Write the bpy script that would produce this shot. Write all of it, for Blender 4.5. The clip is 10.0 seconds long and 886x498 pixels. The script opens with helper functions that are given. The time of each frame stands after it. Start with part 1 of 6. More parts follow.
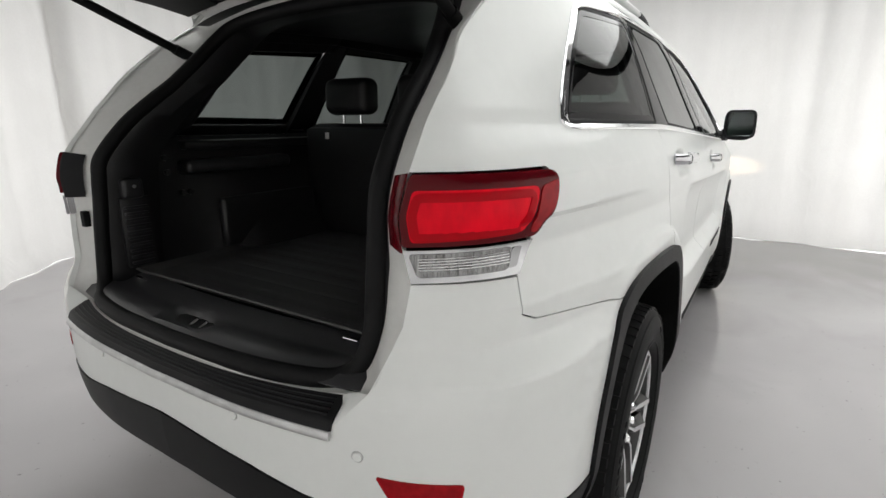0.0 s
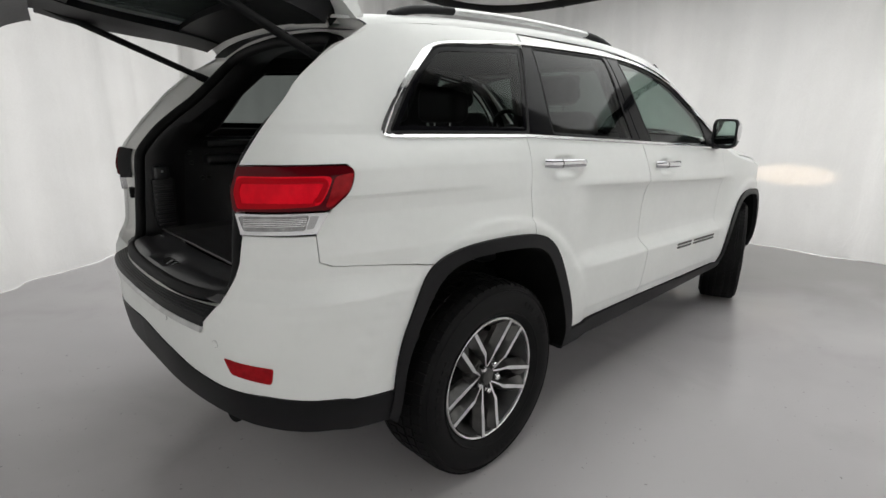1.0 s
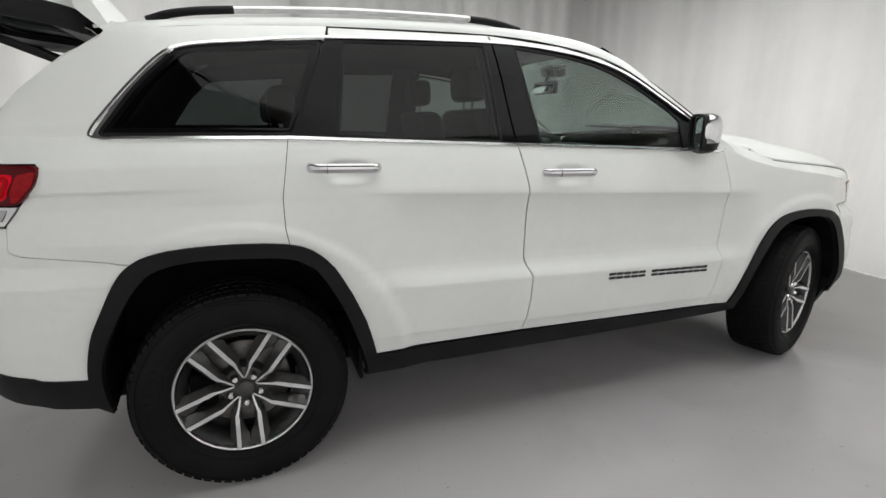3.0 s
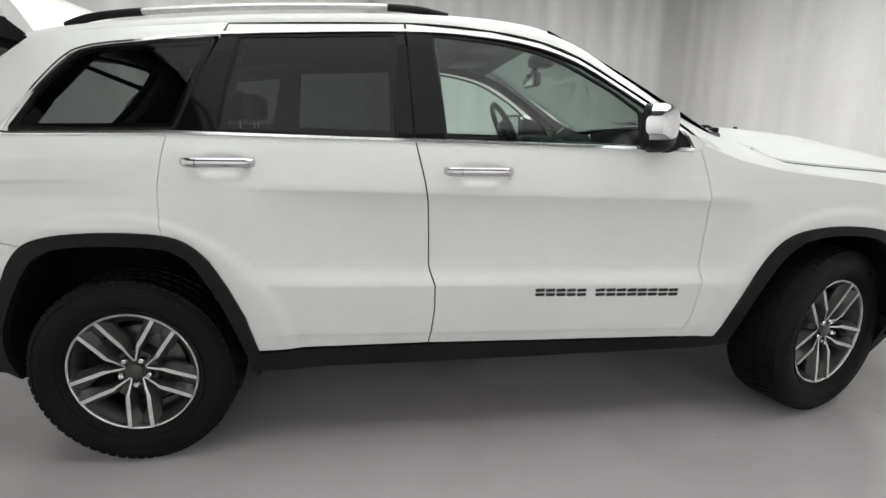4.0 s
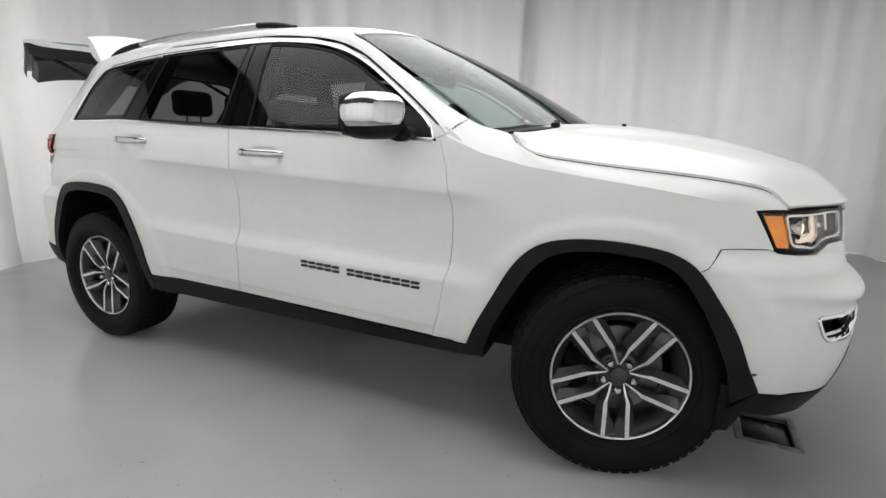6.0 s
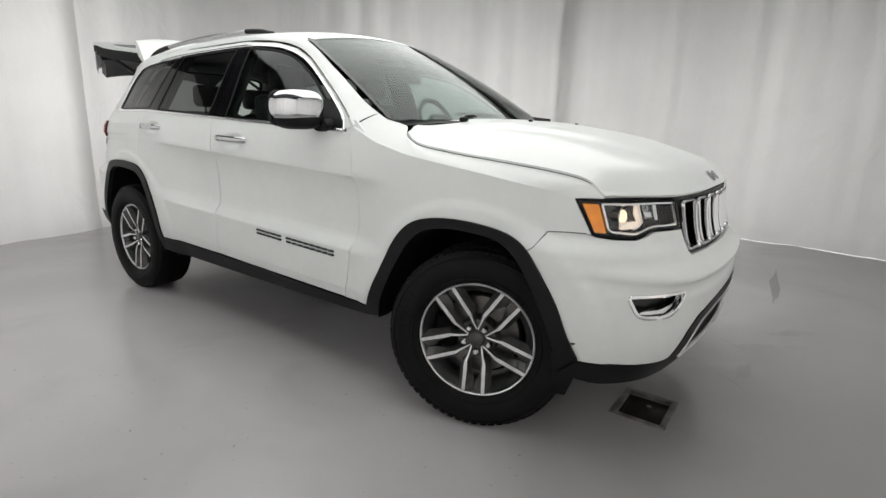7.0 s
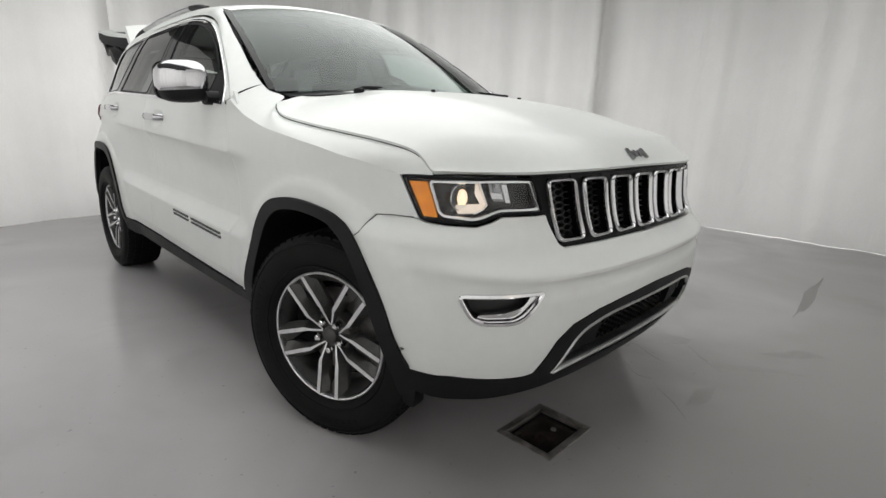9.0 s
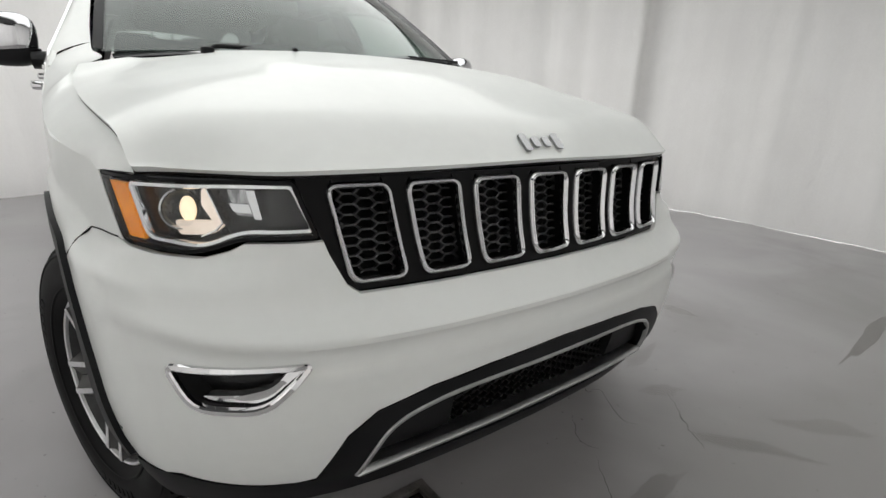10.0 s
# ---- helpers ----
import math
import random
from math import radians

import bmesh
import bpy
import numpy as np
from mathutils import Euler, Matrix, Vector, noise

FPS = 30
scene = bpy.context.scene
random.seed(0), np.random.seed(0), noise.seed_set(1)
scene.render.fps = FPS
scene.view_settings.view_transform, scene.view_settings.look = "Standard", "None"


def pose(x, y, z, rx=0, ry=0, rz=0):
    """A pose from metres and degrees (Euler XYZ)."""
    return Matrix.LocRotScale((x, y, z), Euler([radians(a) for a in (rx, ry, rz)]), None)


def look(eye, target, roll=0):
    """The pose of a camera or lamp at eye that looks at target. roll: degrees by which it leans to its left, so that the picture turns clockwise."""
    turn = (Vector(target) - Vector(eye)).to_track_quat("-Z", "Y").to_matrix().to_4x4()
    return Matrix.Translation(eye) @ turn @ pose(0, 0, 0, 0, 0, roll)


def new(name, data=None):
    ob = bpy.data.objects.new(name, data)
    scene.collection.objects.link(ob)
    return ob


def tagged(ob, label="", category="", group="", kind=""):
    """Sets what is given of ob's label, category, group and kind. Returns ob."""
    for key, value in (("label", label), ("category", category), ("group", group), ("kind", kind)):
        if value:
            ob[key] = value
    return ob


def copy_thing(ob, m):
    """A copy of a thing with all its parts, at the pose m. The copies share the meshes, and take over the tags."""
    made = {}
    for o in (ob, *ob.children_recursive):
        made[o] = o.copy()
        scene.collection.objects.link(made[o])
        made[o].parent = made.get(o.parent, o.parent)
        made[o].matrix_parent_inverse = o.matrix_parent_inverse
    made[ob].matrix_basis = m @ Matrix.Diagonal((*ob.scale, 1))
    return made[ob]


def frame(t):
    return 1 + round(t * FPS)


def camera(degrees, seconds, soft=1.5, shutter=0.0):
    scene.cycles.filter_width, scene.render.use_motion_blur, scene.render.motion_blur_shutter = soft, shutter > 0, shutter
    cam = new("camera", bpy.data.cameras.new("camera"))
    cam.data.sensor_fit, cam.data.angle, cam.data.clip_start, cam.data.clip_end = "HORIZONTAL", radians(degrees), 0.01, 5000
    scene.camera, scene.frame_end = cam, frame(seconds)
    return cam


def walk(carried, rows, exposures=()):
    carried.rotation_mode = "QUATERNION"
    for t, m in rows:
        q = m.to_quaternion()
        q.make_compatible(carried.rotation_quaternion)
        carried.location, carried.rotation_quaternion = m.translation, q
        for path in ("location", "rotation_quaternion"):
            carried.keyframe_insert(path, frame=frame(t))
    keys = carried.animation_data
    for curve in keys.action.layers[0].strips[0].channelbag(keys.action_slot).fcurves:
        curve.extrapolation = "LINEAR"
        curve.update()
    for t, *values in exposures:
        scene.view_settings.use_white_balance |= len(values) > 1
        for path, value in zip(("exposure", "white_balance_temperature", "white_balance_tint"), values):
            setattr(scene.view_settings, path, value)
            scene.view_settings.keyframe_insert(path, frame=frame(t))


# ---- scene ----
cam = camera(83.0, 10.0)
PATH = [
    (0, (-1.491, -1.166, 1.302), (0.150, -0.129, 0.812), -0.1),
    (0.5, (-1.485, -1.612, 1.332), (0.01, -0.391, 0.806), 0.8),
    (1, (-1.359, -2.05, 1.337), (-0.007, -0.661, 0.847), 0.5),
    (1.5, (-1.085, -2.437, 1.342), (0.131, -0.926, 0.854), 0.3),
    (2, (-0.748, -2.661, 1.354), (0.326, -1.042, 0.881), 0.4),
    (2.5, (-0.337, -2.684, 1.356), (0.576, -0.972, 0.867), 0.3),
    (3, (0.08, -2.744, 1.344), (0.781, -0.937, 0.849), -0.2),
    (4.5, (1.536, -2.831, 1.277), (1.464, -0.889, 0.803), -0.5),
    (5, (2.087, -2.827, 1.24), (1.718, -0.914, 0.787), -0.3),
    (5.5, (2.608, -2.772, 1.207), (1.979, -0.92, 0.788), 0.2),
    (6, (3.104, -2.682, 1.188), (2.259, -0.917, 0.774), 0.7),
    (7.3, (4.138, -2.558, 1.209), (2.95, -1.011, 0.767), 2.0),
    (7.5, (4.239, -2.554, 1.201), (3.011, -1.032, 0.781), 2.1),
    (8, (4.364, -2.489, 1.201), (3.08, -1.016, 0.777), 2.2),
    (8.5, (4.442, -2.183, 1.193), (3.12, -0.752, 0.739), 1.8),
    (9, (4.434, -1.827, 1.141), (3.069, -0.448, 0.656), 1.7),
    (9.5, (4.415, -1.381, 1.128), (2.982, -0.091, 0.598), 1.7),
    (10, (4.454, -0.931, 1.148), (2.936, 0.235, 0.572), 2.3),
]
walk(cam, [(t, look(eye, target, roll)) for t, eye, target, roll in PATH],
     exposures=[(0, .42), (.5, .26), (1, .15), (2, .14), (3, .18), (4.5, .26), (6, .18), (7.5, .09), (8.5, .05), (10, .0)])

# ---- light: one great overhead softbox inside a tent of white curtains ----
world = bpy.data.worlds.new("studio_world")
world.use_nodes = True
world.node_tree.nodes["Background"].inputs[0].default_value = (.05, .05, .052, 1)
world.node_tree.nodes["Background"].inputs[1].default_value = .3
scene.world = world
BOX_X, BOX_Y, BOX_Z = (-.6, 4.6), (-2.3, 2.9), 2.80


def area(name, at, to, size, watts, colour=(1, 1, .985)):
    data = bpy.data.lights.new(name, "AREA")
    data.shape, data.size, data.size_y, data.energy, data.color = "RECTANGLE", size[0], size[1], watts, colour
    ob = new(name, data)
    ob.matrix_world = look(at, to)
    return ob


area("softbox_lamp", (1.75, .2, BOX_Z + .06), (1.75, .201, 0), (4.5, 4.5), 88, (.985, 1, .985))

# unseen lamps added behind the thin curtains, which glow through and light the car
area("added_backlight", (6.9, 1.2, 1.4), (4, 1.2, 1.3), (5.0, 2.4), 70)
area("added_backlight", (6.9, -3.6, 1.3), (4, -3.2, 1.2), (3.0, 2.4), 102)
area("added_backlight", (1.6, 6.9, 1.5), (1.6, 3, 1.4), (9, 2.8), 142)
area("added_backlight", (-4.1, -2.3, 1.6), (0, -2.0, 1.4), (6.5, 2.2), 135)
area("added_backlight", (1.5, -6.2, 2.1), (1.5, -2, 1.7), (9, 1.4), 290)
area("added_backlight", (-3.0, 5.4, 1.5), (-.6, 3.2, 1.4), (4, 2.8), 95)


def beam(name, at, to, watts):
    data = bpy.data.lights.new(name, "SPOT")
    data.energy, data.spot_size, data.spot_blend, data.color, data.shadow_soft_size = watts, radians(34), .4, (1, .74, .48), .02
    ob = new(name, data)
    ob.matrix_world = look(at, to) @ Matrix.Diagonal((1, .27, 1, 1))  # a wide flat beam
    return ob


for y in (-.70, .70):
    beam("headlight_beam", (3.72, y, .945), (5.2, y * 1.0 - .06, .815), 48)
# ---- materials ----
def material(name, base=(.5, .5, .5), rough=.5, metal=0.0, coat=0.0, spec=.5):
    m = bpy.data.materials.new(name)
    m.use_nodes = True
    p = m.node_tree.nodes["Principled BSDF"]
    p.inputs["Base Color"].default_value = (*base, 1)
    p.inputs["Roughness"].default_value, p.inputs["Metallic"].default_value = rough, metal
    p.inputs["Coat Weight"].default_value, p.inputs["Coat Roughness"].default_value = coat, .05
    p.inputs["Specular IOR Level"].default_value = spec
    return m


def node(m, kind, **values):
    n = m.node_tree.nodes.new(kind)
    for key, value in values.items():
        n.inputs[key.replace("_", " ")].default_value = value
    return n


def link(m, a, b):
    m.node_tree.links.new(a, b)


def vary(m, scale, low, high, rough=None, bump=None, detail=4.0, stretch=None, fine=None):
    """Two scales of noise between two colours, with a little roughness and relief."""
    p = m.node_tree.nodes["Principled BSDF"]
    where = node(m, "ShaderNodeTexCoord").outputs["Object"]
    if stretch:
        mp = node(m, "ShaderNodeMapping", Scale=stretch)
        link(m, where, mp.inputs["Vector"])
        where = mp.outputs[0]
    big = node(m, "ShaderNodeTexNoise", Scale=scale, Detail=detail)
    small = node(m, "ShaderNodeTexNoise", Scale=fine or scale * 14, Detail=3.0)
    for n in (big, small):
        link(m, where, n.inputs["Vector"])
    mix = node(m, "ShaderNodeMath")
    mix.operation = "MULTIPLY_ADD"
    mix.inputs[1].default_value = .35
    link(m, small.outputs[0], mix.inputs[0])
    link(m, big.outputs[0], mix.inputs[2])
    ramp = node(m, "ShaderNodeValToRGB")
    ramp.color_ramp.interpolation = "EASE"
    ramp.color_ramp.elements[0].position, ramp.color_ramp.elements[1].position = .45, .9
    ramp.color_ramp.elements[0].color, ramp.color_ramp.elements[1].color = (*low, 1), (*high, 1)
    link(m, mix.outputs[0], ramp.inputs[0])
    link(m, ramp.outputs[0], p.inputs["Base Color"])
    if rough:
        r = node(m, "ShaderNodeMapRange")
        r.inputs[3].default_value, r.inputs[4].default_value = rough
        link(m, big.outputs[0], r.inputs[0])
        link(m, r.outputs[0], p.inputs["Roughness"])
    if bump:
        b = node(m, "ShaderNodeBump", Strength=bump[0], Distance=bump[1])
        link(m, small.outputs[0], b.inputs["Height"])
        link(m, b.outputs[0], p.inputs["Normal"])
    return m


def glass(name, tint, gloss=.0, face=.045):
    """A thin pane: tinted, clear through, with real mirror gloss that grows towards grazing; face: its share seen straight on."""
    m = bpy.data.materials.new(name)
    m.use_nodes = True
    t = m.node_tree
    t.nodes.remove(t.nodes["Principled BSDF"])
    clear, shine, mix, f = node(m, "ShaderNodeBsdfTransparent"), node(m, "ShaderNodeBsdfGlossy"), node(m, "ShaderNodeMixShader"), node(m, "ShaderNodeLayerWeight", Blend=.5)
    rise, share = node(m, "ShaderNodeMath"), node(m, "ShaderNodeMath")
    rise.operation, share.operation = "POWER", "MULTIPLY_ADD"
    rise.inputs[1].default_value, share.inputs[1].default_value, share.inputs[2].default_value = 5, 1 - face, face
    clear.inputs[0].default_value = (*tint, 1)
    shine.inputs["Roughness"].default_value = gloss
    for a, b in ((f.outputs["Facing"], rise.inputs[0]), (rise.outputs[0], share.inputs[0]), (share.outputs[0], mix.inputs[0]), (clear.outputs[0], mix.inputs[1]), (shine.outputs[0], mix.inputs[2]), (mix.outputs[0], t.nodes["Material Output"].inputs[0])):
        link(m, a, b)
    return m


PAINT = vary(material("white_paint", (.8, .8, .8), .32, 0, .3, .2), 2.2, (.785, .80, .782), (.825, .84, .822), rough=(.28, .36))
PAINT.node_tree.nodes["Principled BSDF"].inputs["Coat Roughness"].default_value = .06
JAMB = vary(material("inner_white_paint", (.7, .7, .68), .45, 0, .3), 5, (.68, .68, .66), (.76, .76, .74))
CLAD = vary(material("black_moulded_plastic", (.02, .02, .021), .5, spec=.2), 6, (.005, .005, .006), (.010, .010, .011), rough=(.42, .58), bump=(.15, .001), fine=420)
GLOSSBLACK = material("gloss_black_trim", (.004, .004, .005), .07, 0, 0, .12)
SEAL = material("black_rubber_seal", (.005, .005, .0055), .6, 0, 0, .2)
TYRE = vary(material("tyre_rubber", (.02, .02, .02), .6, spec=.16), 8, (.0035, .0035, .004), (.008, .008, .008), rough=(.5, .72), bump=(.2, .001), fine=300)
CHROME = material("chrome", (.86, .86, .87), .06, 1.0)
TRIMCHROME = material("bright_window_chrome", (.92, .92, .93), .2, 1.0)
# same chrome with dimmer reflections put into a darker base colour
HANDLECHROME = material("shaded_chrome", (.62, .62, .635), .07, 1.0)
SATIN = vary(material("satin_silver", (.5, .5, .5), .35, 1.0), 20, (.50, .50, .50), (.62, .62, .62), rough=(.3, .42))
MACHINED = vary(material("machined_alloy", (.62, .62, .63), .33, 1.0), 30, (.74, .74, .75), (.88, .88, .89), rough=(.36, .5))
GUNMETAL = vary(material("dark_grey_wheel_paint", (.07, .07, .072), .4, .4, .15, .3), 18, (.066, .065, .064), (.105, .103, .10), rough=(.3, .45))
BRAKE = vary(material("brake_disc_steel", (.22, .21, .2), .45, 1.0), 16, (.16, .15, .145), (.30, .29, .28))
INSIDE = vary(material("black_cabin_trim", (.014, .014, .015), .5, spec=.5), 5, (.007, .007, .008), (.014, .014, .015), rough=(.34, .55), bump=(.1, .001), fine=500)
LEATHER = vary(material("black_seat_leather", (.016, .016, .017), .5), 7, (.007, .007, .008), (.014, .014, .015), rough=(.4, .6), bump=(.15, .001), fine=260)
MAT = vary(material("grey_rubber_mat", (.05, .05, .051), .45), 4, (.035, .035, .036), (.07, .07, .068), rough=(.32, .55), bump=(.2, .001), fine=200)
GREYTRIM = vary(material("grey_inner_gate_trim", (.07, .07, .072), .5), 5, (.05, .05, .052), (.085, .085, .087))
UNDER = vary(material("dark_underbody", (.006, .006, .006), .9, spec=.1), 6, (.004, .004, .004), (.009, .009, .009))
PRIVACY = glass("privacy_glass", (.17, .187, .181), 0, .02)
CLEAR = glass("green_tinted_glass", (.69, .79, .74), 0, .04)
SHIELD = glass("windshield_glass", (.62, .685, .66), 0, .06)
LENS = glass("clear_lamp_lens", (.93, .94, .94))
REDLENS = vary(material("red_lamp_plastic", (.60, .0, .010), .16, 0, 0, .08), 7, (.36, .0005, .008), (.66, .002, .014), fine=45, stretch=(1, 1, .6))
GUIDE = material("bright_red_guide", (.42, .001, .007), .2, 0, 0, .08)
DARKRED = material("dark_red_lamp_plastic", (.085, .001, .004), .14, 0, 0, .16)
REFLECTOR = vary(material("red_reflector", (.22, .004, .008), .25, 0, 0, .15), 60, (.27, .004, .008), (.38, .007, .012))
AMBER = vary(material("amber_lens", (.9, .30, .006), .2, 0, 0), 24, (.78, .22, .004), (.98, .34, .008), fine=140)
SILVERCUP = material("lamp_reflector", (.75, .75, .76), .12, 1.0)
MIRROR = material("mirror_glass", (.75, .78, .78), .02, 1.0)

_p = REDLENS.node_tree.nodes["Principled BSDF"]  # the tail lamps burn too, dimly
_p.inputs["Emission Color"].default_value, _p.inputs["Emission Strength"].default_value = (1, .006, .02, 1), .14
_p = AMBER.node_tree.nodes["Principled BSDF"]  # the corner lamps burn with the headlamps
_p.inputs["Emission Color"].default_value, _p.inputs["Emission Strength"].default_value = (1, .33, .02, 1), .20
# ---- the car's skin: a plan curve, pushed inwards by height ----
PLAN = [(3.74, 0), (3.733, .2), (3.715, .4), (3.672, .6), (3.60, .75), (3.48, .86), (3.33, .917), (3.1, .947), (2.8, .957),
        (2.3, .962), (1.5, .965), (.8, .962), (.2, .952), (-.2, .928), (-.5, .882), (-.70, .815), (-.82, .70), (-.885, .55), (-.925, .3), (-.935, 0)]
SIDE = [(.20, .10), (.30, .06), (.40, .030), (.480, .008), (.490, .003), (.55, -.004), (.66, -.012), (.688, -.014), (.696, -.011), (.744, .031), (.760, .037), (.80, .040), (.88, .039), (.95, .034), (1.0, .024), (1.026, .014), (1.038, .006), (1.043, .001),
        (1.050, .0), (1.09, .006), (1.14, .016), (1.2, .032), (1.26, .056), (1.32, .082), (1.45, .135), (1.55, .178), (1.64, .228), (1.70, .28), (1.80, .42)]
PLAINSIDE = [(.20, .10), (.30, .06), (.40, .026), (.46, .01), (.55, .002), (.75, .0), (1.0, .002), (1.08, .006), (1.14, .016), (1.2, .032), (1.26, .056), (1.32, .082), (1.45, .135), (1.55, .178), (1.64, .228), (1.70, .28), (1.80, .42)]
FRONT = [(.20, .16), (.30, .09), (.40, .03), (.50, .004), (.57, -.004), (.635, -.005), (.662, .005), (.685, .004), (.702, -.013), (.714, -.014), (.736, .008), (.765, .036), (.80, .052), (.88, .075), (1.0, .09), (1.06, .10), (1.12, .15), (1.3, .3), (1.8, .8)]
REAR = [(.20, .12), (.36, .05), (.45, .015), (.6, .0), (.72, -.002), (.785, .002), (.805, .012), (.85, .031), (.9, .037), (1.0, .033), (1.12, .030), (1.2, .040), (1.3, .10), (1.5, .25), (1.7, .42), (1.8, .5)]


def smooth(points):
    """Monotone cubic through (u, v) points; u ascending."""
    u, v = np.array(points, float).T
    d = np.diff(v) / np.diff(u)
    m = np.r_[d[0], np.where(d[1:] * d[:-1] > 0, 2 * d[1:] * d[:-1] / np.where(d[1:] + d[:-1] == 0, 1, d[1:] + d[:-1]), 0), d[-1]]

    def at(q):
        q = np.clip(q, u[0], u[-1])
        k = np.clip(np.searchsorted(u, q) - 1, 0, len(d) - 1)
        h = u[k + 1] - u[k]
        t = (q - u[k]) / h
        return (2 * t**3 - 3 * t**2 + 1) * v[k] + (t**3 - 2 * t**2 + t) * h * m[k] + (3 * t**2 - 2 * t**3) * v[k + 1] + (t**3 - t**2) * h * m[k + 1]
    return at


def bend(points, n=12):
    """Catmull-Rom through 2D or 3D points, n steps a span."""
    p = np.array(points, float)
    p = np.vstack([2 * p[0] - p[1], p, 2 * p[-1] - p[-2]])
    out = []
    for k in range(1, len(p) - 2):
        for t in np.arange(n) / n:
            out.append(.5 * (2 * p[k] + (p[k + 1] - p[k - 1]) * t + (2 * p[k - 1] - 5 * p[k] + 4 * p[k + 1] - p[k + 2]) * t**2 + (3 * p[k] - p[k - 1] - 3 * p[k + 1] + p[k + 2]) * t**3))
    return np.array(out + [p[-2]])


_c = bend([(x, -y) for x, y in PLAN], 16)
_c[0, 1] = _c[-1, 1] = 0
_s = np.r_[0, np.cumsum(np.hypot(*np.diff(_c, axis=0).T))]
_mid = np.argmin(np.abs(_c[:, 0] - 1.5))
_s = -(_s - _s[_mid]) + 1.5  # s runs like x along the side and goes on round both corners
_s, _c = _s[::-1], _c[::-1]
_tan = np.gradient(_c, _s, axis=0)
_n = np.stack([_tan[:, 1], -_tan[:, 0]], 1)
_n /= np.hypot(*_n.T)[:, None]
S_REAR, S_FRONT = _s[0], _s[-1]
d_crease, d_plain, d_front, d_rear = smooth(SIDE), smooth(PLAINSIDE), smooth(FRONT), smooth(REAR)


def skin(s, z, out=0.0):
    """A point of the skin's right half (y < 0) for the run s and the height z, out metres outside it."""
    s, z = np.asarray(s, float), np.asarray(z, float)
    x, y = np.interp(s, _s, _c[:, 0]), np.interp(s, _s, _c[:, 1])
    nx, ny = np.interp(s, _s, _n[:, 0]), np.interp(s, _s, _n[:, 1])
    w = np.clip((s - .42) / .3, 0, 1) * np.clip((2.55 - s) / .3, 0, 1)  # the door creases fade out into both wings
    w = w * w * (3 - 2 * w)
    zs = np.where(z < 1.2, z + (.037 + .013 * np.clip((z - .7) / .3, 0, 1)) * (np.clip(s, .3, 2.5) - 1.4) * np.clip((1.2 - z) / .1, 0, 1), z)
    side = w * d_crease(zs) + (1 - w) * d_plain(z)
    lean = np.clip((.45 - s) / .75, 0, 1)  # the tail draws in above the lamps
    side = side + np.interp(z, [1.25, 1.45, 1.64], [0, .018, .030]) + lean * lean * (3 - 2 * lean) * np.interp(z, [.96, 1.07, 1.2, 1.3, 1.45, 1.64], [0, .036, .026, .046, .022, .002])
    side = side + .07 * np.clip((-.2 - s) / .45, 0, 1)**1.5 * np.clip((z - 1.33) / .25, 0, 1)
    back = np.clip((-.28 - s) / .32, 0, 1)  # the rear bumper stands proud, with a shelf that rises towards the lamp
    hip = np.clip((.0 - s) / .4, 0, 1) * np.clip((z - .93) / .17, 0, 1)  # a soft edge runs forward from the tail lamp
    side = side + .011 * hip * np.clip((1.128 - z) / .012, 0, 1)
    for wx, wz, wr in ((0, .378, .565), (2.915, .36, .52)):  # the wings flare out round the wheel openings
        flare = np.clip((wr + .075 - np.hypot(s - wx, z - wz)) / .022, 0, 1)
        side = side - .012 * flare * flare * (3 - 2 * flare)
    for cs, cz in ((.415, 1.172), (1.36, 1.124)):  # finger hollows behind the door handles
        side = side + .030 * np.exp(-(((s - cs) / .060)**4 + ((z - cz + .004) / .036)**4))
    lamp_in = np.clip((s - 3.08) / .2, 0, 1) * np.clip((3.82 - s) / .2, 0, 1) * np.clip((z - .80) / .06, 0, 1)  # the lamps lie back over the bumper's shelf
    inset = .036 * lamp_in * lamp_in * (3 - 2 * lamp_in)
    zf = z - .034 * ny**2 * np.clip((.80 - z) / .06, 0, 1) * np.clip((z - .60) / .06, 0, 1)
    shelf = back * back * (3 - 2 * back) * np.clip((.893 - z) / .058, 0, 1)**1.15 * np.clip((z - .3) / .2, 0, 1)
    d = ny**2 * side + np.where(nx > 0, nx**2 * d_front(zf), nx**2 * d_rear(z)) + inset + (.018 * back * back * (3 - 2 * back) * np.clip((1.10 - z) / .13, 0, 1) * np.clip((z - .3) / .2, 0, 1) - .054 * shelf) * np.abs(ny)**1.3 - out
    return np.stack([x - nx * d, np.minimum(y - ny * d, 0), z + 0 * s], -1)
# ---- building tools ----
def part(name, bm, mat, parent=None, label="", angle=38):
    mesh = bpy.data.meshes.new(name)
    bm.to_mesh(mesh)
    bm.free()
    mesh.polygons.foreach_set("use_smooth", [True] * len(mesh.polygons))
    mesh.set_sharp_from_angle(angle=radians(angle))
    mesh.materials.append(mat)
    ob = new(name, mesh)
    if parent:
        ob.parent = parent
    return tagged(ob, label)


def shrink(pts, g):
    """The outline pulled inwards by g, with its corners mitred; it runs anticlockwise afterwards."""
    p = np.array(pts, float)
    a = np.roll(p, -1, 0)
    if (p[:, 0] * a[:, 1] - a[:, 0] * p[:, 1]).sum() < 0:
        p = p[::-1]
    if not g:
        return p
    e = np.roll(p, -1, 0) - p
    e /= np.maximum(np.hypot(*e.T), 1e-9)[:, None]
    n1 = np.stack([-e[:, 1], e[:, 0]], 1)
    n0 = np.roll(n1, 1, 0)
    m = n0 + n1
    m /= np.maximum((m * m).sum(1), .5)[:, None] / 2
    return p + g * m


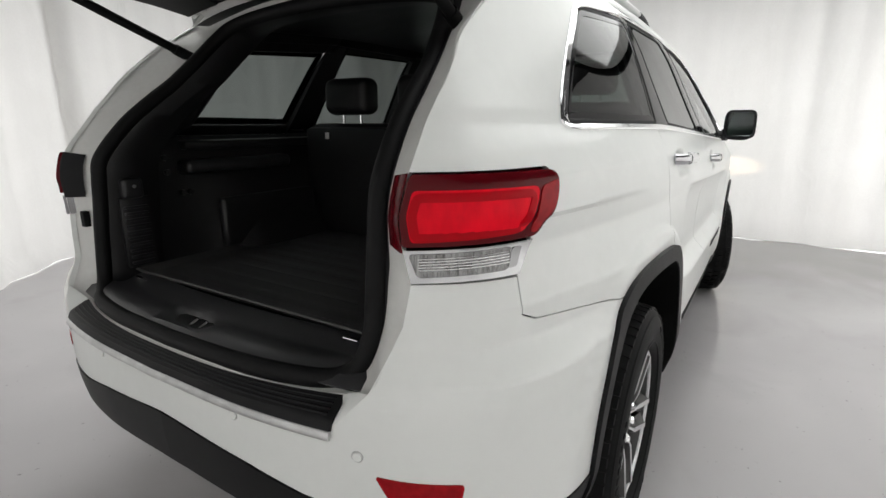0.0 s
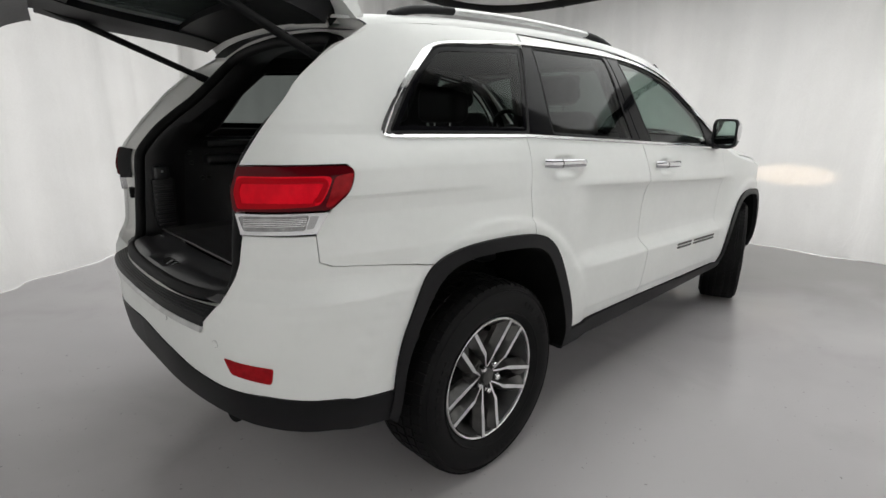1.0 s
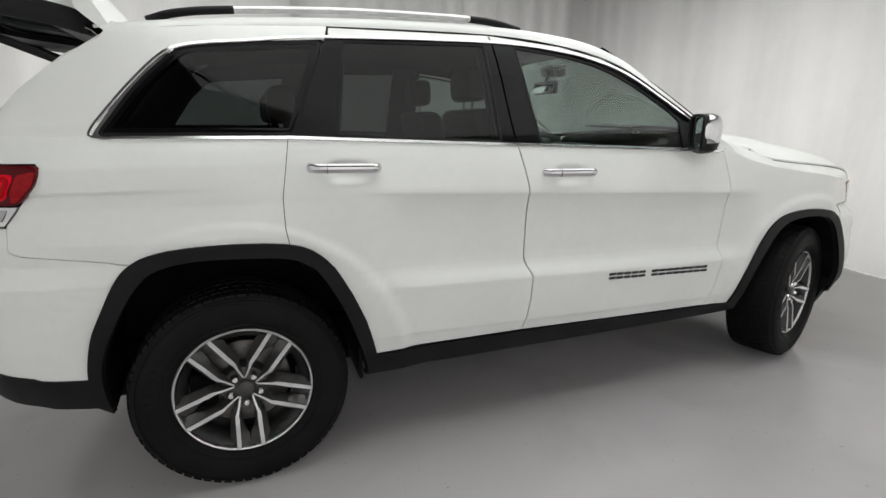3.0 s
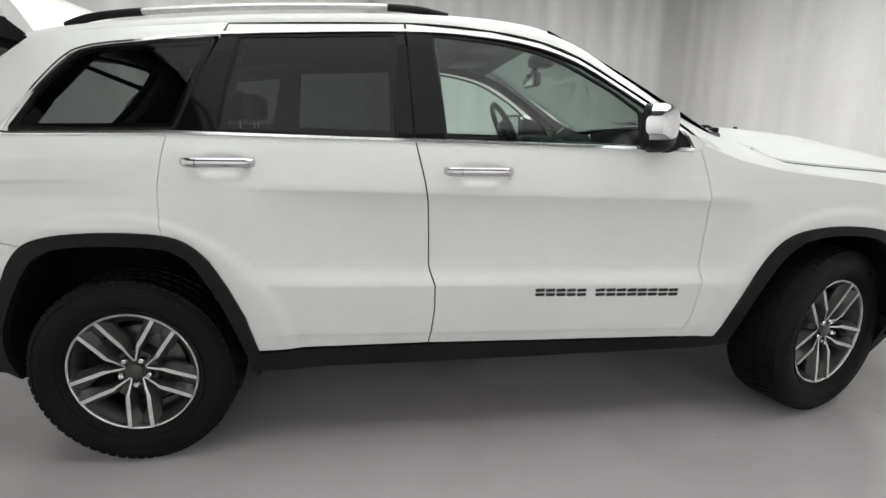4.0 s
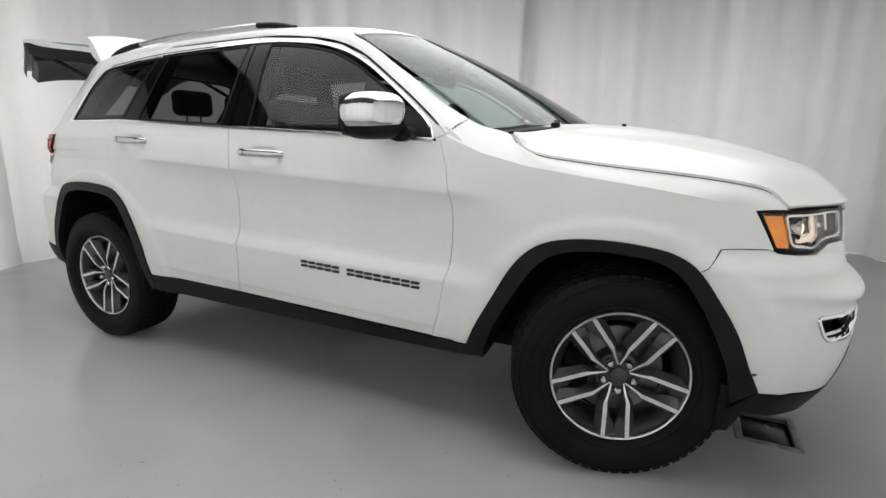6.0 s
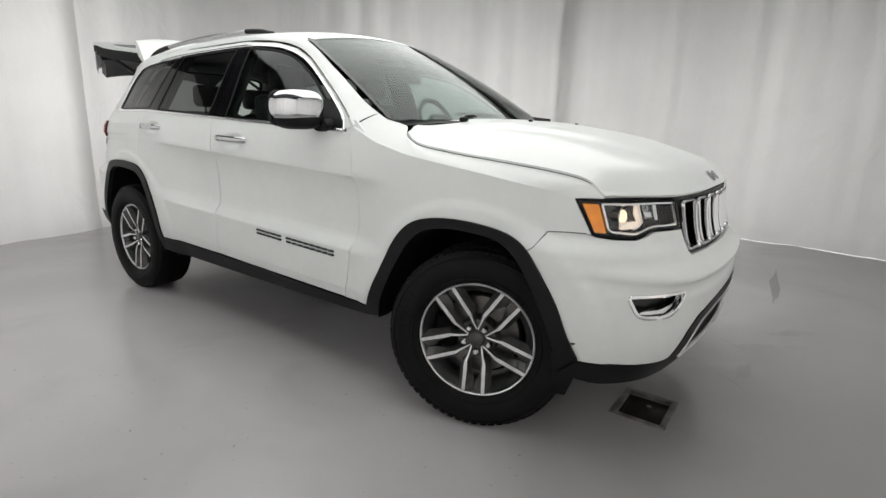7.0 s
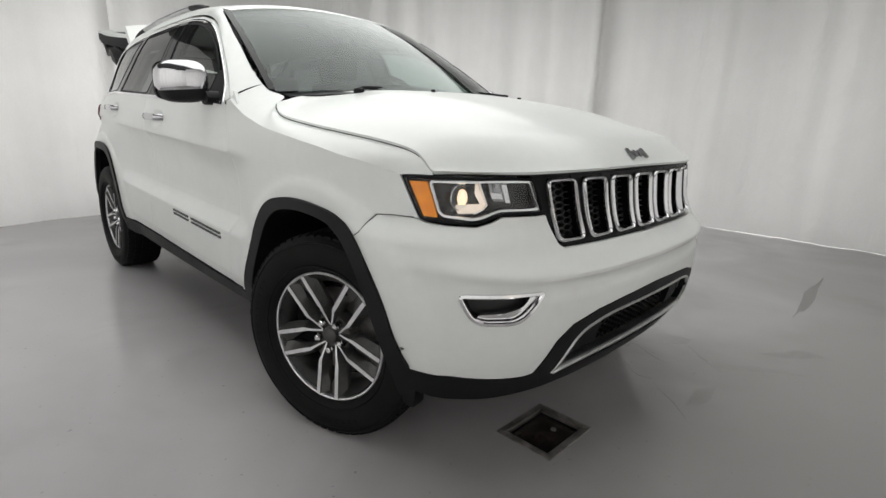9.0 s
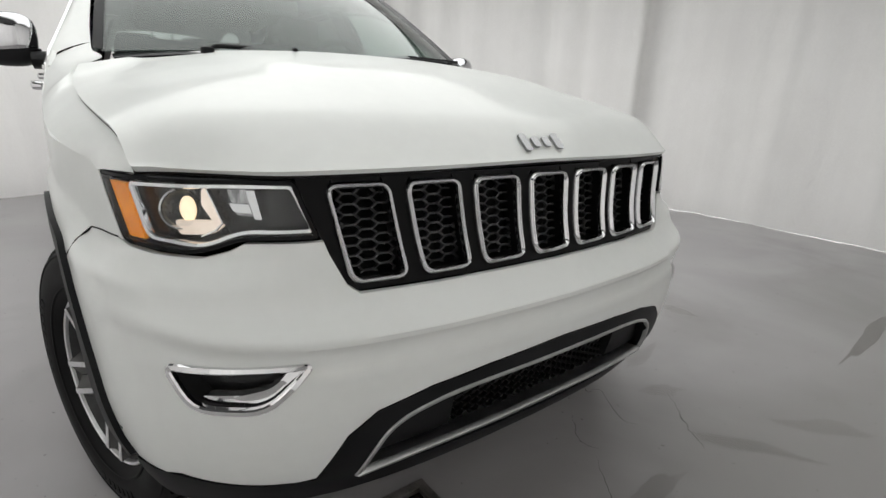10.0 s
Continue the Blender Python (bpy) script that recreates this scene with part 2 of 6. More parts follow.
def rounded(pts, r, n=5):
    """A closed outline with its corners cut round; r: one radius, or one for each corner."""
    p, out = np.array(pts, float), []
    rr = r if isinstance(r, (list, tuple)) else [r] * len(p)
    for k in range(len(p)):
        a, b, c = p[k - 1], p[k], p[(k + 1) % len(p)]
        la, lc = np.linalg.norm(a - b), np.linalg.norm(c - b)
        q = min(rr[k], la * .48, lc * .48)
        if q < 1e-4:
            out.append(b)
            continue
        u, v = b + (a - b) / la * q, b + (c - b) / lc * q
        for t in np.linspace(0, 1, n):
            out.append((1 - t)**2 * u + 2 * t * (1 - t) * b + t**2 * v)
    return np.array(out)


def sheet(outline, out=0.0, depth=.014, gap=.002, step=(.08, .03), both=False, left=False, f=None, crown=0.0):
    """A bmesh of a piece of the skin inside an outline of (s, z), or several that share edges, with a folded rim. both: mirrored over the middle too; left: on the car's left."""
    f = f or skin
    many = isinstance(outline, list) and np.ndim(outline[0]) == 2
    bm = bmesh.new()
    for o in outline if many else [outline]:
        bm.faces.new([bm.verts.new((a, b, 0)) for a, b in shrink(o, 0 if many else gap)])
    pts = np.array([v.co[:2] for v in bm.verts])
    lo, hi = pts.min(0), pts.max(0)
    for axis in (0, 1):
        for q in np.arange(math.ceil(lo[axis] / step[axis]), math.floor(hi[axis] / step[axis]) + 1) * step[axis]:
            co, no = [0, 0, 0], [0, 0, 0]
            co[axis], no[axis] = q, 1
            bmesh.ops.bisect_plane(bm, geom=bm.verts[:] + bm.edges[:] + bm.faces[:], dist=1e-5, plane_co=co, plane_no=no)
    if many:
        bmesh.ops.remove_doubles(bm, verts=bm.verts[:], dist=2e-4)
    bmesh.ops.triangulate(bm, faces=[g for g in bm.faces if len(g.verts) > 4])
    bm.verts.index_update()
    flat = list(bm.verts)
    sz = np.array([v.co[:2] for v in flat])
    edges = [e for e in bm.edges if e.is_boundary]
    if both:
        edges = [e for e in edges if not all(abs(v.co.x - S_FRONT) < 1e-3 or abs(v.co.x - S_REAR) < 1e-3 for v in e.verts)]
    if depth:
        inner = {}
        low = f(sz[:, 0], sz[:, 1], out - depth)
        rim = []
        for e in edges:
            for v in e.verts:
                if v not in inner:
                    inner[v] = low[v.index]
            rim.append((e.verts[0], e.verts[1], e.link_faces[0]))
        made = {v: bm.verts.new(c) for v, c in inner.items()}
    top = f(sz[:, 0], sz[:, 1], out)
    if depth:
        for a, b, face in rim:
            loop = [v for v in face.verts]
            k = loop.index(a)
            if loop[(k + 1) % len(loop)] is b:
                a, b = b, a
            bm.faces.new((a, b, made[b], made[a]))
    for v, c in zip(flat, top):
        v.co = c
    if both:
        twin = bm.copy()
        for v in twin.verts:
            v.co.y = -v.co.y
        bmesh.ops.reverse_faces(twin, faces=twin.faces[:])
        join(bm, twin)
        bmesh.ops.remove_doubles(bm, verts=[v for v in bm.verts if abs(v.co.y) < 2e-3], dist=2e-3)
    if left:
        mirror(bm)
    return bm


def mirror(bm):
    for v in bm.verts:
        v.co.y = -v.co.y
    bmesh.ops.reverse_faces(bm, faces=bm.faces[:])
    return bm


def join(bm, other):
    bm.verts.index_update()
    other.verts.index_update()
    new_verts = [bm.verts.new(v.co) for v in other.verts]
    for g in other.faces:
        try:
            bm.faces.new([new_verts[v.index] for v in g.verts])
        except ValueError:
            pass
    other.free()
    return bm


def surface(grid, closed=False, thick=0.0):
    """A bmesh of a grid of points, rows by columns; thick: a second layer below it."""
    g = np.array(grid, float)
    bm = bmesh.new()
    vs = [[bm.verts.new(p) for p in row] for row in g]
    for a, b in zip(vs[:-1], vs[1:]):
        for k in range(len(a) - (0 if closed else 1)):
            j = (k + 1) % len(a)
            bm.faces.new((a[k], a[j], b[j], b[k]))
    if thick:
        bm.normal_update()
        bmesh.ops.solidify(bm, geom=bm.faces[:], thickness=thick)
    return bm


def sweep(path, normals, profile, closed=False, cap=True):
    """A profile of (aside, up) pushed along a path with its normals."""
    p, n = np.array(path, float), np.array(normals, float)
    if n.ndim == 1:
        n = np.tile(n, (len(p), 1))
    t = (np.roll(p, -1, 0) - np.roll(p, 1, 0)) if closed else np.gradient(p, axis=0)
    t /= np.maximum(np.linalg.norm(t, axis=1), 1e-9)[:, None]
    b = np.cross(t, n)
    b /= np.maximum(np.linalg.norm(b, axis=1), 1e-9)[:, None]
    n = np.cross(b, t)
    rows = [[q + u * bb + v * nn for u, v in profile] for q, bb, nn in zip(p, b, n)]
    if closed:
        rows.append(rows[0])
    bm = surface(rows, closed=True)
    if closed:
        bmesh.ops.remove_doubles(bm, verts=bm.verts[:], dist=1e-6)
    elif cap:
        bm.verts.ensure_lookup_table()
        k = len(profile)
        bm.faces.new([bm.verts[i] for i in range(k)][::-1])
        bm.faces.new([bm.verts[len(bm.verts) - k + i] for i in range(k)])
    bmesh.ops.recalc_face_normals(bm, faces=bm.faces[:])
    return bm


def ring(r, n=10, flat=1.0):
    return [(r * math.cos(a), r * flat * math.sin(a)) for a in np.arange(n) * 2 * math.pi / n]


def rod(points, r, n=10):
    p = np.array(points, float)
    t = p[-1] - p[0]
    up = (0, 0, 1) if abs(t[2]) < .9 * np.linalg.norm(t) else (1, 0, 0)
    return sweep(p, up, ring(r, n))


def on_skin(sz, out=0.0, f=None):
    """Points of the skin along (s, z), and the normals there."""
    f = f or skin
    sz = np.array(sz, float)
    s, z, e = sz[:, 0], sz[:, 1], 1e-3
    n = np.cross(f(s + e, z) - f(s - e, z), f(s, z + e) - f(s, z - e))
    return f(s, z, out), n / np.maximum(np.linalg.norm(n, axis=1), 1e-9)[:, None]


def trim(sz, wide, high, out=0.0, closed=False, left=False, dense=.03):
    """A moulding along a path of (s, z) on the skin."""
    p = np.array(sz, float)
    if closed:
        p = np.vstack([p, p[:1]])
    line = []
    for a, b in zip(p[:-1], p[1:]):
        k = max(1, int(np.hypot(*(b - a)) / dense))
        line += [a + (b - a) * t for t in np.arange(k) / k]
    if not closed:
        line.append(p[-1])
    pts, nor = on_skin(line, out)
    w, h = wide / 2, high
    bm = sweep(pts, nor, [(-w, -.006), (w, -.006), (w, h * .5), (w * .6, h), (-w * .6, h), (-w, h * .5)], closed)
    return mirror(bm) if left else bm


def lathe(profile, n=48, axis="y"):
    """Turned about the y axis: profile of (radius, y)."""
    rows = [[(r * math.cos(a), y, r * math.sin(a)) for a in np.arange(n) * 2 * math.pi / n] for r, y in profile]
    bm = surface(rows, closed=True)
    bmesh.ops.recalc_face_normals(bm, faces=bm.faces[:])
    return bm


def block(x0, x1, y0, y1, z0, z1, bevel=.01, n=2):
    bm = bmesh.new()
    bmesh.ops.create_cube(bm, size=1)
    for v in bm.verts:
        v.co = ((x0 + x1) / 2 + v.co.x * (x1 - x0), (y0 + y1) / 2 + v.co.y * (y1 - y0), (z0 + z1) / 2 + v.co.z * (z1 - z0))
    if bevel:
        bmesh.ops.bevel(bm, geom=bm.edges[:], offset=min(bevel, .45 * min(x1 - x0, y1 - y0, z1 - z0)), segments=n, profile=.5, affect="EDGES")
    return bm


def slab(outline, thick, bevel=0.0):
    """A flat outline in x, y, thick along z, with a small bevel."""
    bm = bmesh.new()
    face = bm.faces.new([bm.verts.new((a, b, 0)) for a, b in outline])
    got = bmesh.ops.extrude_face_region(bm, geom=[face])
    bmesh.ops.translate(bm, verts=[v for v in got["geom"] if isinstance(v, bmesh.types.BMVert)], vec=(0, 0, thick))
    bmesh.ops.recalc_face_normals(bm, faces=bm.faces[:])
    if bevel:
        bmesh.ops.bevel(bm, geom=bm.edges[:], offset=bevel, segments=2, profile=.5, affect="EDGES")
    return bm


def moved(bm, m):
    bmesh.ops.transform(bm, matrix=m, verts=bm.verts[:])
    return bm


def strip_between(a, b, lift, rows=6, n=60, thick=.01):
    """A rounded strip from the curve a to the curve b; lift: the curve's control point, from the middle of the two outwards."""
    A, B = bend(a, 10), bend(b, 10)
    ra, rb = np.linspace(0, 1, len(A)), np.linspace(0, 1, len(B))
    t = np.linspace(0, 1, n)
    A = np.stack([np.interp(t, ra, A[:, k]) for k in range(3)], 1)
    B = np.stack([np.interp(t, rb, B[:, k]) for k in range(3)], 1)
    grid = []
    for u in np.linspace(0, 1, rows):
        c = (A + B) / 2 + np.array(lift)
        grid.append((1 - u)**2 * A + 2 * u * (1 - u) * c + u**2 * B)
    return surface(grid)


def empty(name, at=(0, 0, 0)):
    ob = new(name)
    ob.location = at
    ob.empty_display_size = .2
    return ob
# ---- the room ----
FLOORMAT = material("grey_epoxy_floor", (.25, .25, .255), .29, 0, 0, .5)


def floor_nodes(m):
    """Worn grey coating: broad cloudy tones, scuffed stains and dark specks, with an uneven gloss."""
    p = m.node_tree.nodes["Principled BSDF"]
    where = node(m, "ShaderNodeTexCoord").outputs["Object"]

    def cloud(scale, detail, low, high, distort=0.0):
        n = node(m, "ShaderNodeTexNoise", Scale=scale, Detail=detail, Distortion=distort)
        link(m, where, n.inputs["Vector"])
        r = node(m, "ShaderNodeMapRange")
        r.interpolation_type = "SMOOTHSTEP"
        r.inputs[1].default_value, r.inputs[2].default_value = low, high
        link(m, n.outputs[0], r.inputs[0])
        return r.outputs[0]

    def blend(a, b, amount, share):
        mix = m.node_tree.nodes.new("ShaderNodeMix")
        mix.data_type = "RGBA"
        k = node(m, "ShaderNodeMath")
        k.operation = "MULTIPLY"
        k.inputs[1].default_value = share
        link(m, amount, k.inputs[0])
        link(m, k.outputs[0], mix.inputs["Factor"])
        for socket, colour in ((mix.inputs[6], a), (mix.inputs[7], b)):
            if isinstance(colour, tuple):
                socket.default_value = (*colour, 1)
            else:
                link(m, colour, socket)
        return mix.outputs[2]

    broad, stain, speck, dull = cloud(.5, 4, .35, .65, .4), cloud(1.1, 4, .50, .80, .5), cloud(42, 2, .71, .75), cloud(.7, 3, .36, .70, .3)
    c = blend((.47, .454, .462), (.535, .519, .527), broad, 1)
    c = blend(c, (.30, .285, .28), stain, .5)
    c = blend(c, (.16, .15, .145), speck, .5)
    # darker from the drain to the far curtain, with a ragged edge
    split, ragged, ahead_dark = node(m, "ShaderNodeSeparateXYZ"), node(m, "ShaderNodeMath"), node(m, "ShaderNodeMapRange")
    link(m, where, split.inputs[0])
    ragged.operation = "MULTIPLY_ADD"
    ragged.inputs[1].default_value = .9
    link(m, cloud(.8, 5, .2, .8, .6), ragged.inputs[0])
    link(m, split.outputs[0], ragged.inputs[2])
    ahead_dark.interpolation_type = "SMOOTHSTEP"
    ahead_dark.inputs[1].default_value, ahead_dark.inputs[2].default_value = 2.9, 4.7
    link(m, ragged.outputs[0], ahead_dark.inputs[0])
    c = blend(c, (.215, .205, .20), ahead_dark.outputs[0], .66)
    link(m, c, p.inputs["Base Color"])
    r = node(m, "ShaderNodeMapRange")
    r.inputs[3].default_value, r.inputs[4].default_value = .15, .262
    link(m, dull, r.inputs[0])
    link(m, r.outputs[0], p.inputs["Roughness"])


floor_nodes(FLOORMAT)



def plane(name, corners, mat, thick=.05):
    bm = bmesh.new()
    bm.faces.new([bm.verts.new(c) for c in corners])
    bmesh.ops.recalc_face_normals(bm, faces=bm.faces[:])
    bmesh.ops.solidify(bm, geom=bm.faces[:], thickness=thick)
    return tagged(part(name, bm, mat), kind="structure")


def floor_with_pit():
    xs, ys = [-4.5, 3.40, 3.64, 7.5], [-6.5, -.46, -.17, 7.5]
    bm = bmesh.new()
    v = {(i, j): bm.verts.new((x, y, 0)) for i, x in enumerate(xs) for j, y in enumerate(ys)}
    for i in range(3):
        for j in range(3):
            if (i, j) != (1, 1):
                bm.faces.new((v[i, j], v[i + 1, j], v[i + 1, j + 1], v[i, j + 1]))
    for a, b in (((1, 1), (2, 1)), ((2, 1), (2, 2)), ((2, 2), (1, 2)), ((1, 2), (1, 1))):
        p, q = v[a], v[b]
        bm.faces.new((p, q, bm.verts.new((q.co.x, q.co.y, -.12)), bm.verts.new((p.co.x, p.co.y, -.12))))
    bm.faces.new([bm.verts.new((x, y, -.12)) for x, y in ((3.40, -.46), (3.64, -.46), (3.64, -.17), (3.40, -.17))])
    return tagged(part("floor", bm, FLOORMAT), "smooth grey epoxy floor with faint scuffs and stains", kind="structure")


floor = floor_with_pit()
CEIL = vary(material("dark_ceiling", (.03, .03, .03), .8), 1.5, (.022, .022, .023), (.04, .04, .04))
plane("ceiling", [(-4.5, -6.5, 4.2), (7.5, -6.5, 4.2), (7.5, 7.5, 4.2), (-4.5, 7.5, 4.2)], CEIL)
WALLMAT = vary(material("dark_grey_wall", (.06, .06, .06), .8), 1.2, (.05, .05, .05), (.08, .08, .08))
for k, c in enumerate((((-4.5, -6.5), (7.5, -6.5)), ((7.5, -6.5), (7.5, 7.5)), ((7.5, 7.5), (-4.5, 7.5)), ((-4.5, 7.5), (-4.5, -6.5)))):
    plane("wall_%d" % (k + 1), [(*c[0], 0), (*c[1], 0), (*c[1], 4.2), (*c[0], 4.2)], WALLMAT)

CLOTH = vary(material("white_curtain_cloth", (.78, .77, .76), .85), 1.6, (.74, .73, .72), (.82, .815, .81), bump=(.08, .002), fine=60)

_b = CLOTH.node_tree
_t, _m = node(CLOTH, "ShaderNodeBsdfTranslucent"), node(CLOTH, "ShaderNodeMixShader")
_t.inputs[0].default_value = (.80, .795, .78, 1)
_m.inputs[0].default_value = .42
cloth_w, cloth_map, cloth_noise, cloth_ramp = node(CLOTH, "ShaderNodeTexCoord"), node(CLOTH, "ShaderNodeMapping", Scale=(1, 1, .05)), node(CLOTH, "ShaderNodeTexNoise", Scale=1.9, Detail=4.0), node(CLOTH, "ShaderNodeValToRGB")  # dense gathers: upright streaks of dimmer backlight put into the translucent colour
cloth_ramp.color_ramp.elements[0].position, cloth_ramp.color_ramp.elements[1].position = .35, .68
cloth_ramp.color_ramp.elements[0].color, cloth_ramp.color_ramp.elements[1].color = (.66, .655, .645, 1), (.85, .84, .825, 1)
for pin_a, pin_b in ((cloth_w.outputs["Object"], cloth_map.inputs[0]), (cloth_map.outputs[0], cloth_noise.inputs["Vector"]), (cloth_noise.outputs[0], cloth_ramp.inputs[0]), (cloth_ramp.outputs[0], _t.inputs[0])):
    link(CLOTH, pin_a, pin_b)
link(CLOTH, _b.nodes["Principled BSDF"].outputs[0], _m.inputs[1])
link(CLOTH, _t.outputs[0], _m.inputs[2])
link(CLOTH, _m.outputs[0], _b.nodes["Material Output"].inputs[0])


crease_map = node(CLOTH, "ShaderNodeMapping", Scale=(1, 1, .45))  # soft creases of hanging cloth
crease_noise = node(CLOTH, "ShaderNodeTexNoise", Scale=3.4, Detail=3.0, Distortion=1.4)
crease_bump = node(CLOTH, "ShaderNodeBump", Strength=.55, Distance=.03)
link(CLOTH, cloth_w.outputs["Object"], crease_map.inputs[0])
link(CLOTH, crease_map.outputs[0], crease_noise.inputs["Vector"])
link(CLOTH, crease_noise.outputs[0], crease_bump.inputs["Height"])
for pin in (_b.nodes["Principled BSDF"].inputs["Normal"], _t.inputs["Normal"]):
    link(CLOTH, crease_bump.outputs[0], pin)


def curtain(line, top, seed, label, deep=.05):
    """A hanging cloth along a plan line: tight folds above that open out below, with a turned-up hem that drags on the floor."""
    r = random.Random(seed)
    p = bend(line, 40)
    run = np.r_[0, np.cumsum(np.hypot(*np.diff(p, axis=0).T))]
    n = int(run[-1] / .03)
    s = np.linspace(0, run[-1], n)
    x, y = np.interp(s, run, p[:, 0]), np.interp(s, run, p[:, 1])
    tx, ty = np.gradient(x), np.gradient(y)
    k = np.hypot(tx, ty)
    nx, ny = -ty / k, tx / k
    waves = [(r.uniform(.7, 1.5), r.uniform(0, 6.3), r.uniform(.6, 1)) for _ in range(2)] + [(r.uniform(.30, .52), r.uniform(0, 6.3), r.uniform(.55, .85)) for _ in range(2)] + [(r.uniform(.2, .3), r.uniform(0, 6.3), r.uniform(.12, .25))]
    rows = []
    for h in [0, .008, .02, .05, .10, .18, .3, .5, .75, 1.05, 1.4, 1.8, 2.3, 2.65] + ([3.1, top] if top > 3.2 else [top]):
        up = h / top
        d = sum(a * np.sin(2 * math.pi * s / w + q + .25 * math.sin(3 * up + q) * a) for w, q, a in waves) / 3
        patch = np.array([.35 + .9 * abs(noise.noise(Vector((u * .55, seed * 3.1, .3)))) * 1.6 for u in s])
        amp = deep * (.40 + .85 * up) * patch
        small = .012 * np.array([noise.noise(Vector((u * 2.2, h * 1.6, seed * 7.3))) for u in s])
        hem = (.075 * (1 - h / .3)**2 if h < .3 else 0) * np.array([.6 + noise.noise(Vector((u * 3.1, 1.7, seed))) for u in s])
        calm = np.clip(np.minimum(s, run[-1] - s) / .25, 0, 1)
        off = (amp * d + small) * calm + hem
        z = h + (.010 * np.array([noise.noise(Vector((u * 2.4, 5.1, seed))) for u in s]) + .004 if h < .03 else 0)
        if h == top:  # the upper edge sags between its hooks
            z = z - .16 * np.abs(np.sin(s * 2.1 + seed))**.7 - .05 * np.array([noise.noise(Vector((u * 1.3, 8.1, seed))) for u in s])
        rows.append(np.stack([x + nx * off, y + ny * off, z + 0 * x], 1))
    bm = surface(rows)
    return tagged(part("curtain", bm, CLOTH, angle=80), label, "curtain", "curtains round the car")


TOP, LOW_TOP = 3.6, 2.95
curtain([(5.22, -4.2), (5.18, -2.6), (5.16, -1.4), (5.24, -.2), (5.33, 1.2), (5.30, 2.8), (5.12, 4.2), (4.7, 4.6), (3.6, 4.78), (2.2, 4.82), (.76, 4.70)], TOP, 5, "white cloth curtain hanging to the floor and round the booth corner", .085)
curtain([(1.0, 4.80), (.4, 4.48), (-.5, 3.72), (-1.3, 3.1), (-2.1, 2.0), (-2.55, .9), (-2.66, -.35)], TOP, 8, "greyish white cloth curtain behind the far side of the car", .09)
curtain([(-2.56, -.22), (-2.44, -.8), (-2.28, -1.5), (-2.2, -2.6), (-1.9, -3.7), (-1.2, -4.3), (0, -4.5)], LOW_TOP, 13, "smooth white cloth curtain behind the car", .022)
curtain([(-.1, -4.54), (1.6, -4.6), (3.4, -4.55), (4.6, -4.4), (5.3, -4.1)], LOW_TOP, 21, "white cloth curtain along the open side of the booth", .045)

SKIRT = vary(material("black_softbox_cloth", (.012, .012, .013), .7), 5, (.008, .008, .009), (.018, .018, .019))
DIFFUSER = material("white_diffuser_cloth", (.8, .8, .79), .8)
softbox = tagged(empty("overhead_softbox"), "large black-skirted overhead softbox with rounded corners above the car", "lamp")
rim = rounded([(BOX_X[0], BOX_Y[0]), (BOX_X[1], BOX_Y[0]), (BOX_X[1], BOX_Y[1] + .2), (BOX_X[0], BOX_Y[1] - .35)], 1.2, 14)
rows = [[(x, y, BOX_Z) for x, y in rim], [(x, y, BOX_Z + .02) for x, y in shrink(rim, -.02)], [(x, y, BOX_Z + .25) for x, y in shrink(rim, -.05)], [(x, y, BOX_Z + .5) for x, y in shrink(rim, .3)]]
part("skirt", surface(rows, closed=True), SKIRT, softbox, "black cloth skirt")
part("rim", sweep([(x, y, BOX_Z) for x, y in rim], (0, 0, 1), ring(.014, 8), True), SKIRT, softbox, "black rim tube")
bm = bmesh.new()
bm.faces.new([bm.verts.new((x, y, BOX_Z + .08)) for x, y in shrink(rim, .02)])
part("diffuser", bm, DIFFUSER, softbox, "white diffuser cloth")
for x, y in rim[::4]:
    part("clip", block(x - .012, x + .012, y - .012, y + .012, BOX_Z - .022, BOX_Z - .004, .004), SKIRT, softbox)
# ---- the car's body ----
car = tagged(empty("suv"), "white mid-size sport utility vehicle with open tailgate and black lower cladding", "car")
SF, SR = S_FRONT, S_REAR
ARCH_R = [(-.475, .40), (-.464, .55), (-.44, .66), (-.402, .745), (-.345, .853), (-.292, .903), (-.225, .928), (-.12, .941), (.023, .943), (.185, .930), (.275, .898), (.345, .83), (.405, .72), (.455, .60), (.488, .47), (.50, .41)]
ARCH_R_IN = [(-.435, .36), (-.43, .51), (-.412, .60), (-.362, .71), (-.301, .81), (-.244, .863), (-.161, .889), (-.03, .895), (.165, .882), (.25, .852), (.307, .79), (.378, .65), (.425, .52), (.45, .431), (.46, .36)]
ARCH_F = [(2.385, .408), (2.43, .51), (2.49, .62), (2.55, .73), (2.61, .805), (2.68, .85), (2.78, .872), (2.9, .877), (3.03, .866), (3.11, .845), (3.175, .80), (3.24, .71), (3.30, .61), (3.345, .50), (3.388, .414)]
ARCH_F_IN = [(2.45, .36), (2.475, .45), (2.53, .57), (2.60, .69), (2.655, .765), (2.72, .812), (2.80, .832), (2.9, .838), (3.02, .828), (3.085, .806), (3.14, .76), (3.20, .67), (3.25, .57), (3.29, .47), (3.315, .36)]
DOOR_R = [(.22, 1.284), (.186, 1.089), (.186, .98), (.195, .926)]                              # gap behind the rear door
DOOR_M = [(1.120, 1.243), (1.150, 1.10), (1.160, 1.02), (1.161, .90), (1.158, .77), (1.164, .742), (1.179, .70), (1.176, .60), (1.163, .51), (1.150, .447)]
DOOR_F = [(2.250, 1.197), (2.282, 1.10), (2.302, .99), (2.309, .90), (2.303, .78), (2.292, .66), (2.266, .52), (2.226, .411)]  # gap ahead of the front door
